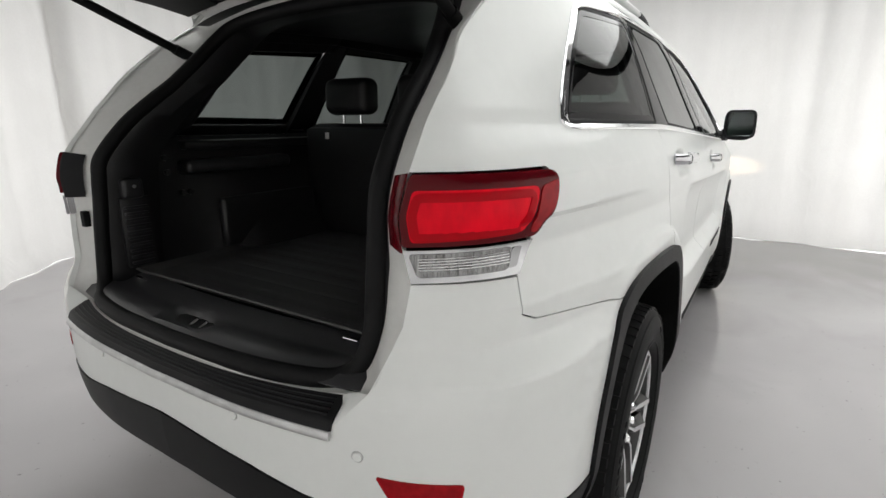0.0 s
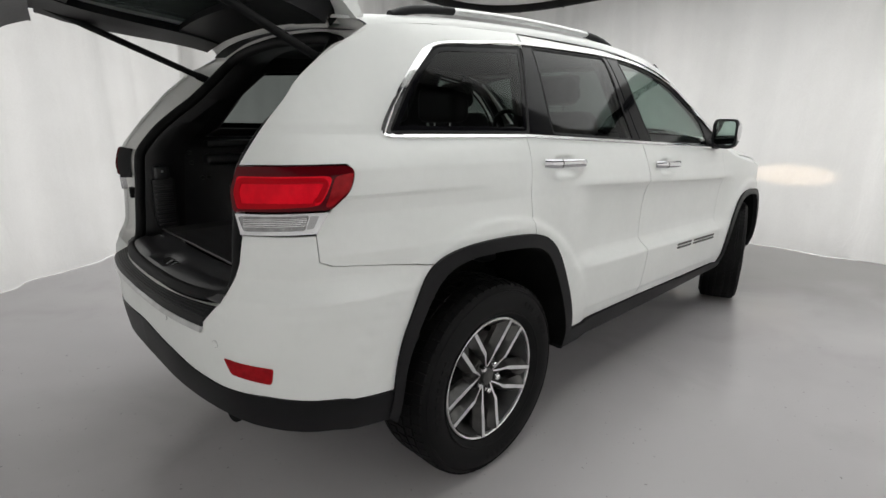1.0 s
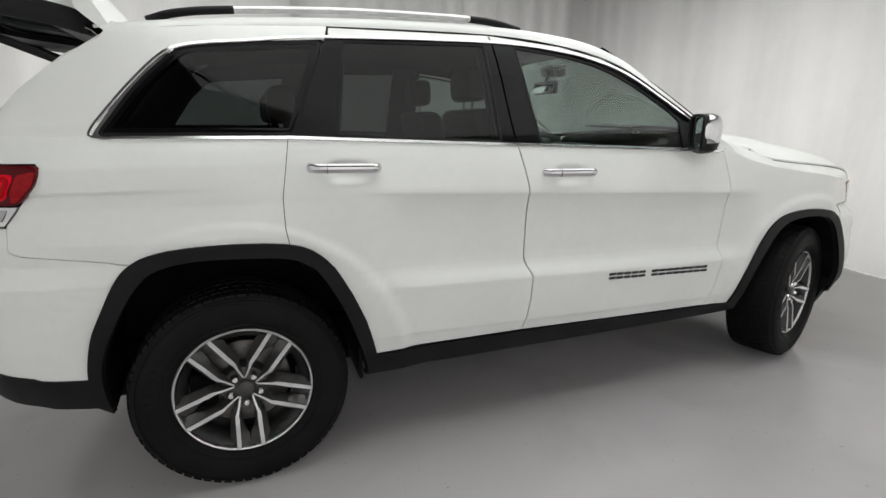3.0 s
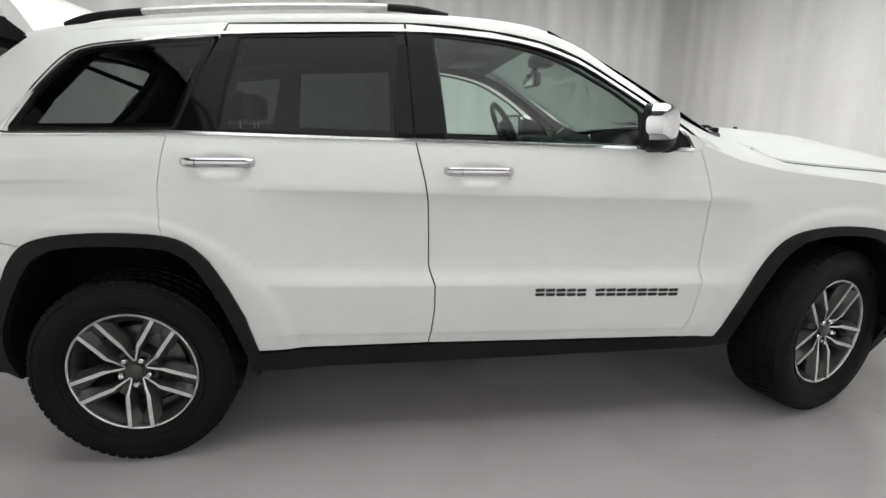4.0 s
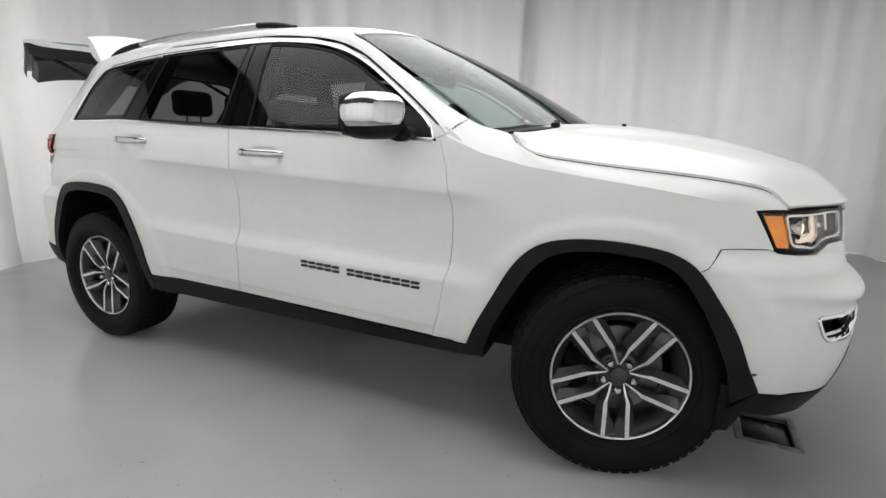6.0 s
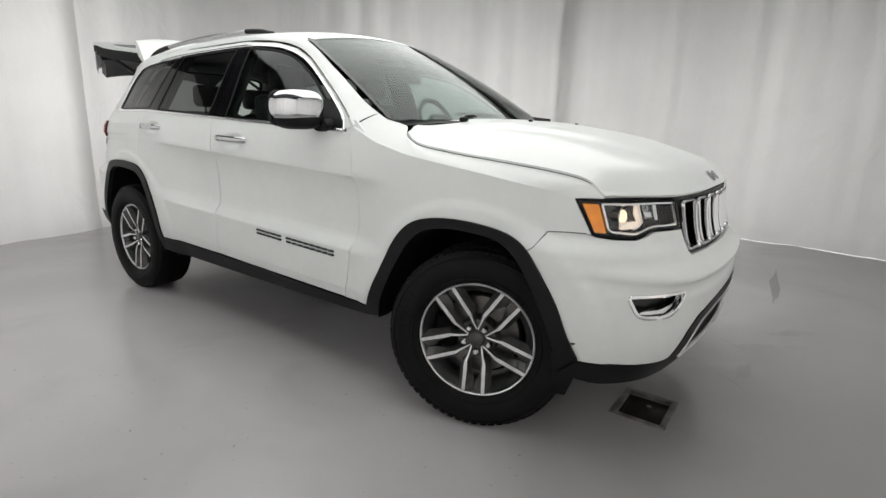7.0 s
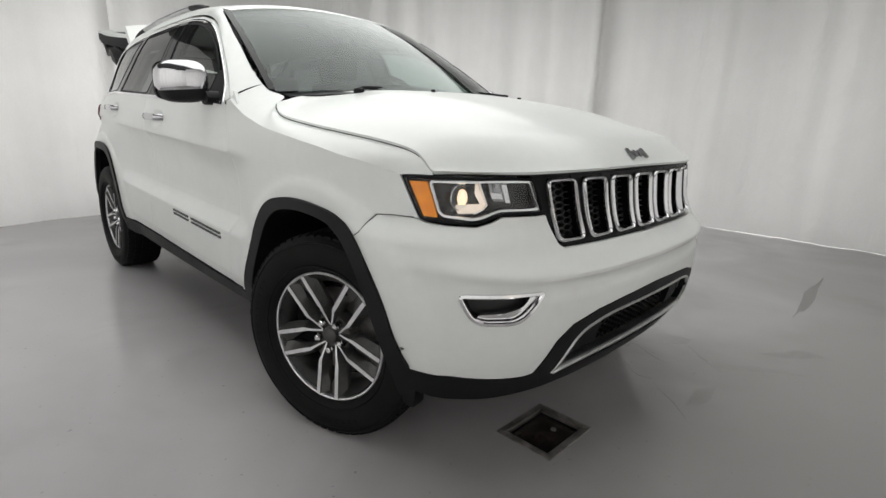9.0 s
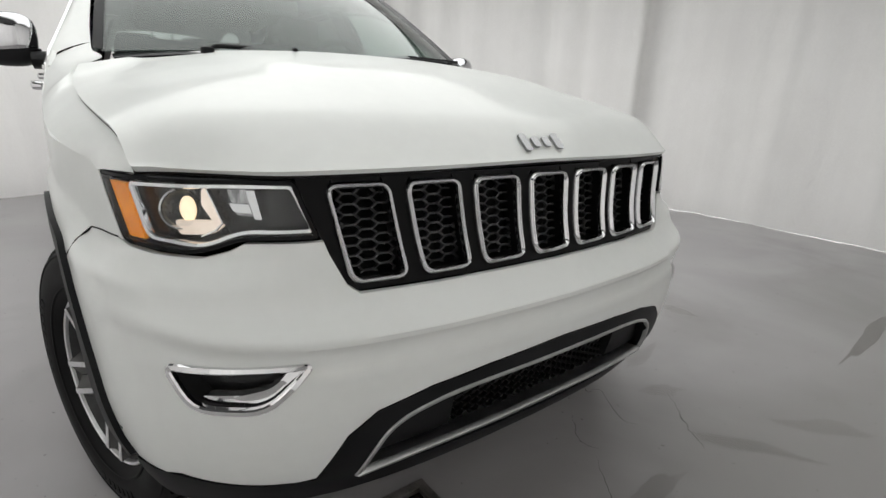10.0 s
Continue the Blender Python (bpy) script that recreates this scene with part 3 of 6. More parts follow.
TOPLINE = [(-.372, 1.642), (-.2, 1.662), (0, 1.678), (.4, 1.698), (1.1, 1.705), (1.45, 1.672), (1.65, 1.627), (1.80, 1.562), (1.96, 1.457), (2.1, 1.36), (2.2, 1.285), (2.27, 1.225)]
HATCH = [(-.908, 1.219), (-.895, 1.25), (-.868, 1.31), (-.84, 1.35), (-.78, 1.405), (-.69, 1.463), (-.60, 1.51), (-.53, 1.552), (-.46, 1.592), (-.372, 1.642)]
CHROMELOOP = [(-.33, 1.2915), (-.375, 1.2920), (-.402, 1.297), (-.408, 1.312), (-.378, 1.358), (-.288, 1.463), (-.185, 1.563), (-.12, 1.596), (-.03, 1.612), (.1, 1.624), (.4, 1.652), (1.1, 1.668), (1.45, 1.642), (1.65, 1.598), (1.80, 1.535), (1.96, 1.432), (2.1, 1.332), (2.185, 1.262), (2.215, 1.202)]
BELT = [(2.215, 1.198), (1.117, 1.248), (.236, 1.288), (-.335, 1.2915)]
Q_GLASS = rounded([(-.386, 1.304), (-.256, 1.477), (-.115, 1.598), (.372, 1.632), (.245, 1.300)], [.02, .15, .05, .02, .02])
R_GLASS = rounded([(.395, 1.296), (.460, 1.641), (1.062, 1.653), (1.05, 1.262)], .015)
F_GLASS = rounded([(1.235, 1.25), (1.203, 1.650), (1.449, 1.624), (1.627, 1.583), (1.752, 1.527), (1.918, 1.427), (2.018, 1.345), (2.0, 1.214)], [.015, .02, .1, .1, .1, .1, .02, .01])
HEADLIGHT = rounded([(3.324, .997), (3.396, .868), (3.58, .858), (3.672, .886), (3.834, .890), (3.79, .995)], [.01, .02, .04, .04, .01, .01])
FOG = rounded([(3.54, .666), (3.585, .584), (3.725, .583), (3.806, .666)], [.02, .04, .04, .015])
HOODCUT = [(2.522, -.850, 1.195), (2.55, -.862, 1.172), (2.62, -.870, 1.146), (2.80, -.872, 1.122), (2.98, -.870, 1.104), (3.177, -.858, 1.083), (3.305, -.844, 1.062), (3.361, -.836, 1.038), (3.402, -.829, .998)]
FENDER_TOP = [(2.27, 1.215), (2.42, 1.155), (2.6, 1.112), (2.8, 1.083), (3.0, 1.056), (3.16, 1.03), (3.26, 1.010), (3.32, .995)]
ROOFEDGE = [(-.372, -.56, 1.672), (-.2, -.59, 1.692), (.1, -.61, 1.716), (.6, -.62, 1.738), (1.1, -.625, 1.742), (1.4, -.635, 1.725), (1.60, -.665, 1.692), (1.75, -.705, 1.634), (1.86, -.730, 1.572), (1.94, -.744, 1.517), (2.03, -.758, 1.460), (2.11, -.772, 1.405), (2.21, -.788, 1.337), (2.31, -.798, 1.282)]


for left in (False, True):
    lower = [(.195, .926), (.023, .941), (-.12, .939), (-.225, .926), (-.285, .903), (-.30, .897), (-.45, .914), (-.63, .931), (-.668, .945), (-.672, 1.024), (-.618, 1.09), (-.56, 1.15), (-.545, 1.205), (-.56, 1.219)]
    # body side behind the doors, in four fields round the quarter window
    edge = [tuple(p) for p in rounded([(-.402, 1.294), (-.285, 1.465), (-.12, 1.606), (.392, 1.644), (.232, 1.286)], [.03, .2, .06, .01, .01])]
    low_left = edge[0]
    part_a = lower + [HATCH[0], HATCH[1], HATCH[2], low_left] + [(.232, 1.286), (.22, 1.284), (.186, 1.089), (.186, .98)]
    part_b = [low_left] + HATCH[2:] + TOPLINE[1:3] + [(.2, 1.689), (.41, 1.699), (.392, 1.644)] + [e for e in reversed(edge) if e != low_left and e[0] < .389 and not (e[1] < 1.30 and e[0] > -.38)]
    bm = sheet([np.array(part_a), np.array(part_b)], left=left, step=(.03, .006) if not left else (.08, .02))
    quarter_panel = part("rear_quarter_panel", bm, PAINT, car, "white painted rear body side")
    part("quarter_window", sheet(Q_GLASS, -.004, .006, 0, left=left), PRIVACY, quarter_panel, "dark privacy glass")

    rear = list(DOOR_R) + [(.275, .896), (.345, .828), (.405, .718), (.455, .598), (.485, .455)] + list(reversed(DOOR_M))
    rear_door = part("rear_door", sheet(rear, gap=.0028, left=left, step=(.024, .0036) if not left else (.08, .02)), PAINT, car, "white rear door")
    front = list(DOOR_M) + list(reversed(DOOR_F))
    front_door = part("front_door", sheet(front, gap=.0028, left=left, step=(.024, .0036) if not left else (.08, .02)), PAINT, car, "white front door")
    for door, gap_line in ((rear_door, DOOR_R), (front_door, DOOR_M), (front_door, DOOR_F)):
        part("door_gap", trim([tuple(p) for p in bend(gap_line, 5)], .010, .001, -.0075, left=left), SEAL, door, "dark shut line of the door")
    part("door_frame", sheet([(.415, 1.694), (.405, 1.658), (1.097, 1.674), (1.097, 1.70)], left=left), PAINT, rear_door)
    part("door_frame", sheet([(1.103, 1.70), (1.103, 1.674)] + [(a, b + .006) for a, b in CHROMELOOP[12:]] + [(2.236, 1.21)] + [(a - .006, b - .006) for a, b in TOPLINE[:4:-1]], left=left), PAINT, front_door)
    part("pillar_trim", sheet([(.225, 1.29), (.395, 1.648), (.466, 1.656), (.40, 1.29)], -.003, left=left), GLOSSBLACK, rear_door, "gloss black pillar trim")
    part("pillar_trim", sheet([(1.045, 1.256), (1.057, 1.668), (1.098, 1.668), (1.115, 1.252)], -.003, left=left), GLOSSBLACK, rear_door, "gloss black pillar trim")
    part("pillar_trim", sheet([(1.119, 1.252), (1.103, 1.668), (1.209, 1.664), (1.24, 1.248)], -.003, left=left), GLOSSBLACK, front_door, "gloss black pillar trim")
    part("sail_panel", sheet([(1.995, 1.206), (2.013, 1.352), (2.10, 1.325), (2.185, 1.256), (2.21, 1.206)], -.003, left=left), CLAD, front_door, "black mirror mount")
    part("wing_corner", sheet([(2.185, 1.266), (2.230, 1.19), (2.30, 1.165), (2.34, 1.20), (2.27, 1.25)], -.007, left=left), PAINT, front_door)
    part("side_window", sheet(R_GLASS, -.006, .005, 0, left=left), PRIVACY, rear_door, "dark privacy glass")
    part("side_window", sheet(F_GLASS, -.006, .005, 0, left=left), CLEAR, front_door, "green tinted glass")
    part("glass_border", trim([tuple(p) for p in shrink(Q_GLASS, .012)], .022, .0008, -.0036, True, left), GLOSSBLACK, quarter_panel, "black printed glass border")
    part("window_seal", trim([tuple(p) for p in R_GLASS], .012, .002, -.004, True, left), SEAL, rear_door)
    part("window_seal", trim([tuple(p) for p in F_GLASS], .012, .002, -.004, True, left), SEAL, front_door)
    part("window_lining", trim([tuple(p) for p in shrink(Q_GLASS, -.026)], .046, .012, -.030, True, left), INSIDE, quarter_panel, "black inner window lining")
    part("window_lining", trim([tuple(p) for p in shrink(R_GLASS, -.018)], .046, .012, -.030, True, left), INSIDE, rear_door, "black inner window lining")
    part("window_seal", trim([tuple(p) for p in Q_GLASS], .014, .002, -.003, True, left), SEAL, quarter_panel)
    part("chrome_window_trim", trim([tuple(p) for p in bend(CHROMELOOP, 6)], .013, .006, .001, left=left), CHROME, car, "polished chrome window surround")
    part("chrome_belt_trim", trim(BELT, .017, .007, .001, left=left), TRIMCHROME, car, "polished chrome waist strip")
    part("chrome_corner_trim", sheet(rounded([(-.412, 1.292), (-.295, 1.465), (-.15, 1.59), (-.128, 1.587), (-.262, 1.474), (-.386, 1.306), (-.33, 1.292)], [.03, .1, .02, .02, .1, .02, .01]), .004, left=left), CHROME, quarter_panel, "wide chrome corner of the quarter window")

    fender = list(DOOR_F) + ARCH_F[:11] + [(3.195, .808), (3.233, .866), (3.355, .876), (3.392, .872), (3.32, .995)] + FENDER_TOP[-2::-1]
    front_fender = part("front_fender", sheet(fender, gap=0, left=left, step=(.03, .015)), PAINT, car, "white front wing")
    part("bumper_gap", trim([(3.178, .800), (3.197, .812), (3.234, .8685), (3.300, .8735), (3.375, .8745)], .0028, .001, .0008, left=left), SEAL, front_fender, "dark shut line above the bumper")
    A, _ = on_skin(FENDER_TOP)
    bm = strip_between(A, [(2.31, -.798, 1.282), (2.37, -.800, 1.255), (2.43, -.785, 1.240), (2.475, -.79, 1.226)] + HOODCUT, (0, -.015, .005), 9, 220)
    part("fender_top", mirror(bm) if left else bm, PAINT, front_fender)
    A, _ = on_skin(TOPLINE)
    bm = strip_between(A, ROOFEDGE, (0, -.008, .012), 7, 90)
    if not left:
        bmesh.ops.reverse_faces(bm, faces=bm.faces[:])
    part("roof_side", mirror(bm) if left else bm, PAINT, car, "white roof rail panel and windscreen pillar")

    for name, outer, inner in (("rear", ARCH_R, ARCH_R_IN), ("front", ARCH_F, ARCH_F_IN)):
        o, i = [tuple(p) for p in bend(outer, 4)], [tuple(p) for p in bend(inner, 4)]
        arch = part("wheel_arch_cladding", sheet(o + i[::-1], .012, .03, 0, left=left, step=(.04, .04)), CLAD, car, "black plastic wheel arch moulding")
        P, _ = on_skin(i, .008)
        rows = [P, P + (0, .06, 0), P + (0, .22, .03), P + (0, .42, .03)]
        bm = surface(rows)
        part("wheel_well", mirror(bm) if left else bm, UNDER, arch, "black wheel well liner")
    chin = [(3.285, .42), (3.388, .403), (3.375, .30), (3.345, .215), (3.295, .21), (3.29, .30)]
    part("air_deflector", sheet(chin, -.012, .06, 0, left=left, step=(.05, .05)), CLAD, car, "black plastic flap ahead of the wheel")
    rocker = [(.50, .41), (.485, .452), (1.143, .445), (2.22, .409), (2.39, .406), (2.45, .365), (2.30, .350), (.6, .358), (.44, .365)]
    part("rocker_cladding", sheet(rocker, .010, .05, .002, left=left, step=(.1, .03)), CLAD, car, "black plastic sill moulding")

# front bumper, in two fields round the fog lamps
fl, fr = [3.5625, .625], [3.7655, .625]
upper_fog = [p for p in FOG if p[1] > .625]
lower_fog = [p for p in FOG if p[1] <= .625]
arch_up = [p for p in ARCH_F[::-1] if p[0] >= 3.17 and p[1] > .625]
arch_low = [p for p in ARCH_F[::-1] if p[0] >= 3.17 and p[1] < .625]
am = (3.291, .625)
fog_sorted_up = sorted(upper_fog, key=lambda p: p[0])
fog_sorted_low = sorted(lower_fog, key=lambda p: p[0])
upper = [am] + arch_up + [(3.195, .808), (3.233, .866), (3.355, .8745), (3.391, .869), (3.41, .862), (3.48, .855), (3.585, .852), (3.64, .864), (3.68, .880), (3.842, .884), (3.852, .86), (3.885, .80), (3.91, .783), (SF, .783), (SF, .625), tuple(fr)] + [tuple(p) for p in fog_sorted_up[::-1]] + [tuple(fl)]
white_edge = [(3.388, .405), (3.55, .398), (3.77, .386), (3.806, .39), (3.83, .43), (3.87, .50), (3.93, .548), (4.05, .577), (4.2, .590), (SF, .60)]
lower_f = [am, tuple(fl)] + [tuple(p) for p in fog_sorted_low] + [tuple(fr), (SF, .625)] + white_edge[::-1] + arch_low[::-1]
front_bumper = part("front_bumper", sheet([np.array(upper), np.array(lower_f)], both=True, step=(.03, .011)), PAINT, car, "white front bumper")

for left in (False, True):
    part("bumper_backing", sheet([(3.365, .435), (3.31, .56), (3.275, .65), (3.36, .65), (3.43, .56), (3.45, .435)], -.003, .004, 0, left=left, step=(.03, .02)), PAINT, front_bumper)
low_open = [(3.90, .378), (3.935, .45), (3.97, .50), (4.03, .532), (4.15, .552), (SF, .560), (SF, .40), (4.10, .385)]
clad_front = [(3.315, .33), (3.388, .403), (3.55, .396), (3.77, .384), (3.806, .388), (3.83, .428), (3.87, .498), (3.93, .546), (4.05, .575), (4.2, .588), (SF, .598), (SF, .560), (4.15, .552), (4.03, .532), (3.97, .50), (3.935, .45), (3.90, .378), (4.10, .378), (SF, .385), (SF, .33), (3.9, .30), (3.5, .30)]
part("lower_cladding", sheet(clad_front, .004, .03, 0, both=True, step=(.05, .03)), CLAD, front_bumper, "black plastic lower bumper moulding")

rear_up = [p for p in ARCH_R if p[0] <= -.34 and p[1] > .52]
bump = [(-.462, .515)] + rear_up + [(-.302, .8935), (-.45, .9115), (-.635, .9285), (-.6705, .943), (-.6745, 1.018), (-.906, 1.020), (-.914, .985), (-.924, .94), (-.955, .88), (-.99, .815), (-1.03, .775), (-1.065, .742), (-1.105, .730), (SR, .730), (SR, .618), (-1.3, .592), (-1.144, .565), (-1.0, .553), (-.835, .552), (-.70, .538)]
rear_bumper = part("rear_bumper", sheet(bump, 0, .014, 0, both=True, step=(.03, .006)), PAINT, car, "white rear bumper")
clad_rear = [(-.43, .385), (-.475, .40), (-.462, .513), (-.70, .536), (-.835, .55), (-1.0, .551), (-1.144, .563), (-1.3, .590), (SR, .616), (SR, .478), (-1.0, .452), (-.7, .415)]
part("lower_cladding", sheet(clad_rear, .004, .04, 0, both=True, step=(.05, .03)), CLAD, rear_bumper, "black plastic lower bumper moulding")


# bonnet, windscreen, roof
def hood_grid():
    cut = bend(HOODCUT, 12)
    xf = smooth([(0, 3.64), (.3, 3.632), (.55, 3.60), (.7, 3.53), (.86, 3.402)])
    xb = smooth([(0, 2.70), (.2, 2.685), (.35, 2.635), (.5, 2.55), (.62, 2.49), (.74, 2.455), (.86, 2.50)])
    centre = smooth([(2.4, 1.296), (2.6, 1.282), (2.7, 1.273), (2.8, 1.260), (3.0, 1.232), (3.2, 1.196), (3.4, 1.143), (3.55, 1.094), (3.66, 1.05)])
    rows = []
    for u in np.r_[np.linspace(0, .86, 30), np.linspace(.88, 1, 14)]:
        row = []
        for v in np.linspace(-1, 1, 61):
            a = abs(v)
            xe = 2.522 + (3.402 - 2.522) * u
            ye = -np.interp(xe, cut[:, 0], cut[:, 1])
            ze = np.interp(xe, cut[:, 0], cut[:, 2])
            y = a * ye
            x = xb(y) + (xf(y) - xb(y)) * u
            x = x + (xe - x) * np.clip((a - .75) / .25, 0, 1)**2
            drop = np.clip((u - .86) / .14, 0, 1)
            zc = centre(x)
            z = ze + (zc - ze) * (1 - a**(2.1 + .9 * min(1, u / .45)))
            fade = lambda q: np.clip(q, 0, 1)**2 * (3 - 2 * np.clip(q, 0, 1))
            ridge = .011 * fade((.60 - .16 * u - y) / .13) * fade((x - 2.76 + .10 * (y / .5)**2) / .09) * fade((1 - u) / .45)  # the raised middle
            lip = np.interp(y, [0, .55, .83], [1.012, 1.006, 1.0])
            z = z + ridge
            z = z + (lip - z) * drop**2.4 * (1 - a**16 * (1 - drop**3))
            row.append((x, math.copysign(y, v), z))
        rows.append(row)
    return rows


hood = part("hood", surface(hood_grid(), thick=.012), PAINT, car, "white bonnet with raised centre", 60)


def across(edge, centre, n=41, power=2.0):
    """A row from the right edge over the middle to the left edge."""
    e, c = np.array(edge, float), np.array(centre, float)
    return [(c[0] + (e[0] - c[0]) * abs(v)**power, e[1] * -v if e[1] > 0 else -e[1] * v, c[2] + (e[2] - c[2]) * abs(v)**power) for v in np.linspace(-1, 1, n)]


screen = [across((2.36 + (1.68 - 2.36) * t, -(.802 + (.686 - .802) * t) + .006, 1.252 + (1.664 - 1.252) * t + .012 * math.sin(math.pi * t)),
                 (2.65 + (1.785 - 2.65) * t, 0, 1.280 + (1.732 - 1.280) * t + .022 * math.sin(math.pi * t)), power=2.2) for t in np.linspace(0, 1, 16)]
part("windshield", surface(screen, thick=.004), SHIELD, car, "lightly tinted windscreen", 80)
roof_edge = bend([p for p in ROOFEDGE if p[0] <= 1.61] + [(1.68, -.686, 1.664)], 6)[::-1]
mid_x = smooth([(-.40, -.44), (0, 0), (1.2, 1.23), (1.68, 1.785)])
roof = [across(e, (mid_x(e[0]), 0, e[2] + np.interp(e[0], [-.4, .2, 1.2, 1.68], [.035, .056, .062, .068])), power=2.4) for e in roof_edge]
part("roof", surface(roof, thick=.01), PAINT, car, "white roof", 60)
# dark printed border of the windscreen
for y0 in (-1, 1):
    edge = [(2.367 + (1.686 - 2.367) * t, y0 * (.802 + (.686 - .802) * t - .020), 1.256 + (1.670 - 1.256) * t + .012 * math.sin(math.pi * t) + .004) for t in np.linspace(0, 1, 12)]
    part("screen_border", sweep(edge, (.5, 0, .85), [(-.018, -.001), (.018, -.001), (.018, .001), (-.018, .001)]), GLOSSBLACK, car, "black screen border")

for left in (False, True):
    line = bend(HOODCUT, 8) + np.array((0, .0005, .0016))
    bm = sweep(line, (0, 0, 1), ring(.0021, 6))
    part("hood_gap", mirror(bm) if left else bm, SEAL, hood, "dark shut line beside the bonnet")
lip = [(h[0] - .004, h[1], h[2] - .001) for h in hood_grid()[-1]]
part("hood_gap", sweep(lip, (1, 0, 0), ring(.004, 6)), SEAL, hood, "dark shut line under the bonnet")
# ---- wheels ----
DARKRIM = vary(material("dark_rim_barrel", (.02, .02, .02), .5, .3), 14, (.022, .022, .022), (.040, .040, .040), rough=(.35, .5))


def wheel():
    w = empty("wheel")
    side = [(.243, -.100), (.262, -.122), (.30, -.133), (.335, -.130), (.360, -.121), (.371, -.108), (.378, -.094)]
    tyre = part("tyre", lathe([(.225, -.06)] + side + [(.378, .094), (.371, .108), (.335, .130), (.28, .128), (.235, .1)], 96), TYRE, w, "black all-terrain tyre")
    # tread blocks in five rows
    tread = bmesh.new()
    rng = random.Random(4)
    for row, (y0, y1) in enumerate(((-.112, -.078), (-.070, -.030), (-.022, .022), (.030, .070), (.078, .112))):
        count = 64 if row in (0, 4) else 54
        for k in range(count):
            a0 = (k + .5 * (row % 2)) * 2 * math.pi / count
            da = 2 * math.pi / count * rng.uniform(.68, .8)
            skew = .02 if row in (1, 3) else 0
            r0 = .369 if row in (0, 4) else .375
            vs = []
            for r, sh in ((r0, 0), (.3830, .0015)):
                for a, y in ((a0, y0 + sh), (a0 + skew, y1 - sh), (a0 + da + skew, y1 - sh), (a0 + da, y0 + sh)):
                    rr = r - (.006 if row in (0, 4) and abs(y) > .1 and r > .376 else 0)
                    vs.append(tread.verts.new((rr * math.cos(a), y, rr * math.sin(a))))
            for f in ((4, 5, 6, 7), (0, 1, 5, 4), (1, 2, 6, 5), (2, 3, 7, 6), (3, 0, 4, 7)):
                tread.faces.new([vs[i] for i in f])
    bmesh.ops.recalc_face_normals(tread, faces=tread.faces[:])
    part("tread", tread, TYRE, tyre)
    for r in (.268, .352):
        part("sidewall_rib", lathe([(r - .002, -.124 if r < .3 else -.1235), (r, -.1285 if r < .3 else -.1275), (r + .004, -.1285 if r < .3 else -.1265), (r + .006, -.124 if r < .3 else -.122)], 72), TYRE, tyre)
    # raised lettering on the sidewall as plain bars
    for start, count in ((.35, 8), (2.6, 9), (4.6, 7)):
        for k in range(count):
            a = start + k * .095
            c = Matrix.Rotation(-a, 4, "Y") @ Matrix.Translation((.312, -.1325, 0))
            part("sidewall_mark", moved(block(-.011, .011, -.0015, .0015, -.008, .008, 0), c), TYRE, tyre)
    rim = part("rim", lathe([(.224, .09), (.215, .05), (.195, -.02), (.200, -.06), (.222, -.092), (.229, -.100)], 64), DARKRIM, w, "dark grey alloy rim")
    part("rim_lip", lathe([(.2335, -.094), (.2355, -.106), (.240, -.1085), (.2435, -.106), (.2445, -.098), (.24, -.09)], 96), MACHINED, rim, "machined bright rim edge")
    hub_face = lathe([(.0, -.072), (.05, -.074), (.078, -.068), (.088, -.05), (.09, .0)], 40)
    part("hub", hub_face, GUNMETAL, rim)
    for k in range(5):
        turn = Matrix.Rotation(2 * math.pi * k / 5, 4, "Y")
        for sgn in (-1, 1):
            path = [(.0215, .034), (.0240, .046), (.0300, .072), (.0372, .096), (.0390, .104), (.0398, .15), (.0425, .233)]
            line = bend(path, 4)
            face, body = [], []
            for j, (u, r) in enumerate(line):
                t = j / (len(line) - 1)
                y = -.076 - .018 * np.clip((r - .036) / .066, 0, 1) - .013 * np.clip((r - .1) / .13, 0, 1)
                half = .0030 + .0016 * np.clip((r - .036) / .06, 0, 1) + .0030 * np.clip((r - .085) / .03, 0, 1)
                join_in = np.clip((r - .13) / .06, 0, 1)
                wide_in, wide_out = .004 + .006 * t + (u - half - .012) * join_in**1.5, .004 + .020 * t**1.4
                face.append([(sgn * (u - half), y - .003, -r), (sgn * (u + half), y - .003, -r)])
                body.append([(sgn * (u - half - wide_in * .8), y + .05, -r), (sgn * (u - half - wide_in), y + .026 - .010 * join_in, -r), (sgn * (u - half - .0015), y + .001, -r), (sgn * (u - half), y - .0025, -r), (sgn * (u + half), y - .0025, -r), (sgn * (u + half + .0015), y + .001, -r), (sgn * (u + half + wide_out), y + .026, -r), (sgn * (u + half + wide_out * .8), y + .05, -r)])
            bm = surface(body)
            bmesh.ops.recalc_face_normals(bm, faces=bm.faces[:])
            part("spoke", moved(bm, turn), GUNMETAL, rim)
            bm = surface([[(p[0], p[1] - .0008, p[2]) for p in f] for f in face], thick=.001)
            part("spoke_face", moved(bm, turn), MACHINED, rim, "machined bright spoke face")
        nut = lathe([(.0, -.100), (.009, -.100), (.0125, -.096), (.0142, -.078), (.0142, -.06)], 6)
        part("lug_nut", moved(nut, turn @ Matrix.Translation((0, 0, -.055))), CHROME, rim, "chrome wheel nut")
        cup = lathe([(.0150, -.06), (.0155, -.0755), (.0180, -.0755), (.0195, -.06)], 14)
        part("nut_recess", moved(cup, turn @ Matrix.Translation((0, 0, -.055))), GUNMETAL, rim)
    part("centre_cap", lathe([(.0, -.093), (.022, -.0925), (.029, -.090), (.0315, -.085), (.032, -.07)], 32), GUNMETAL, w, "plain dark grey centre cap")
    disc = lathe([(.06, -.02), (.165, -.02), (.168, -.016), (.168, .004), (.06, .004)], 48)
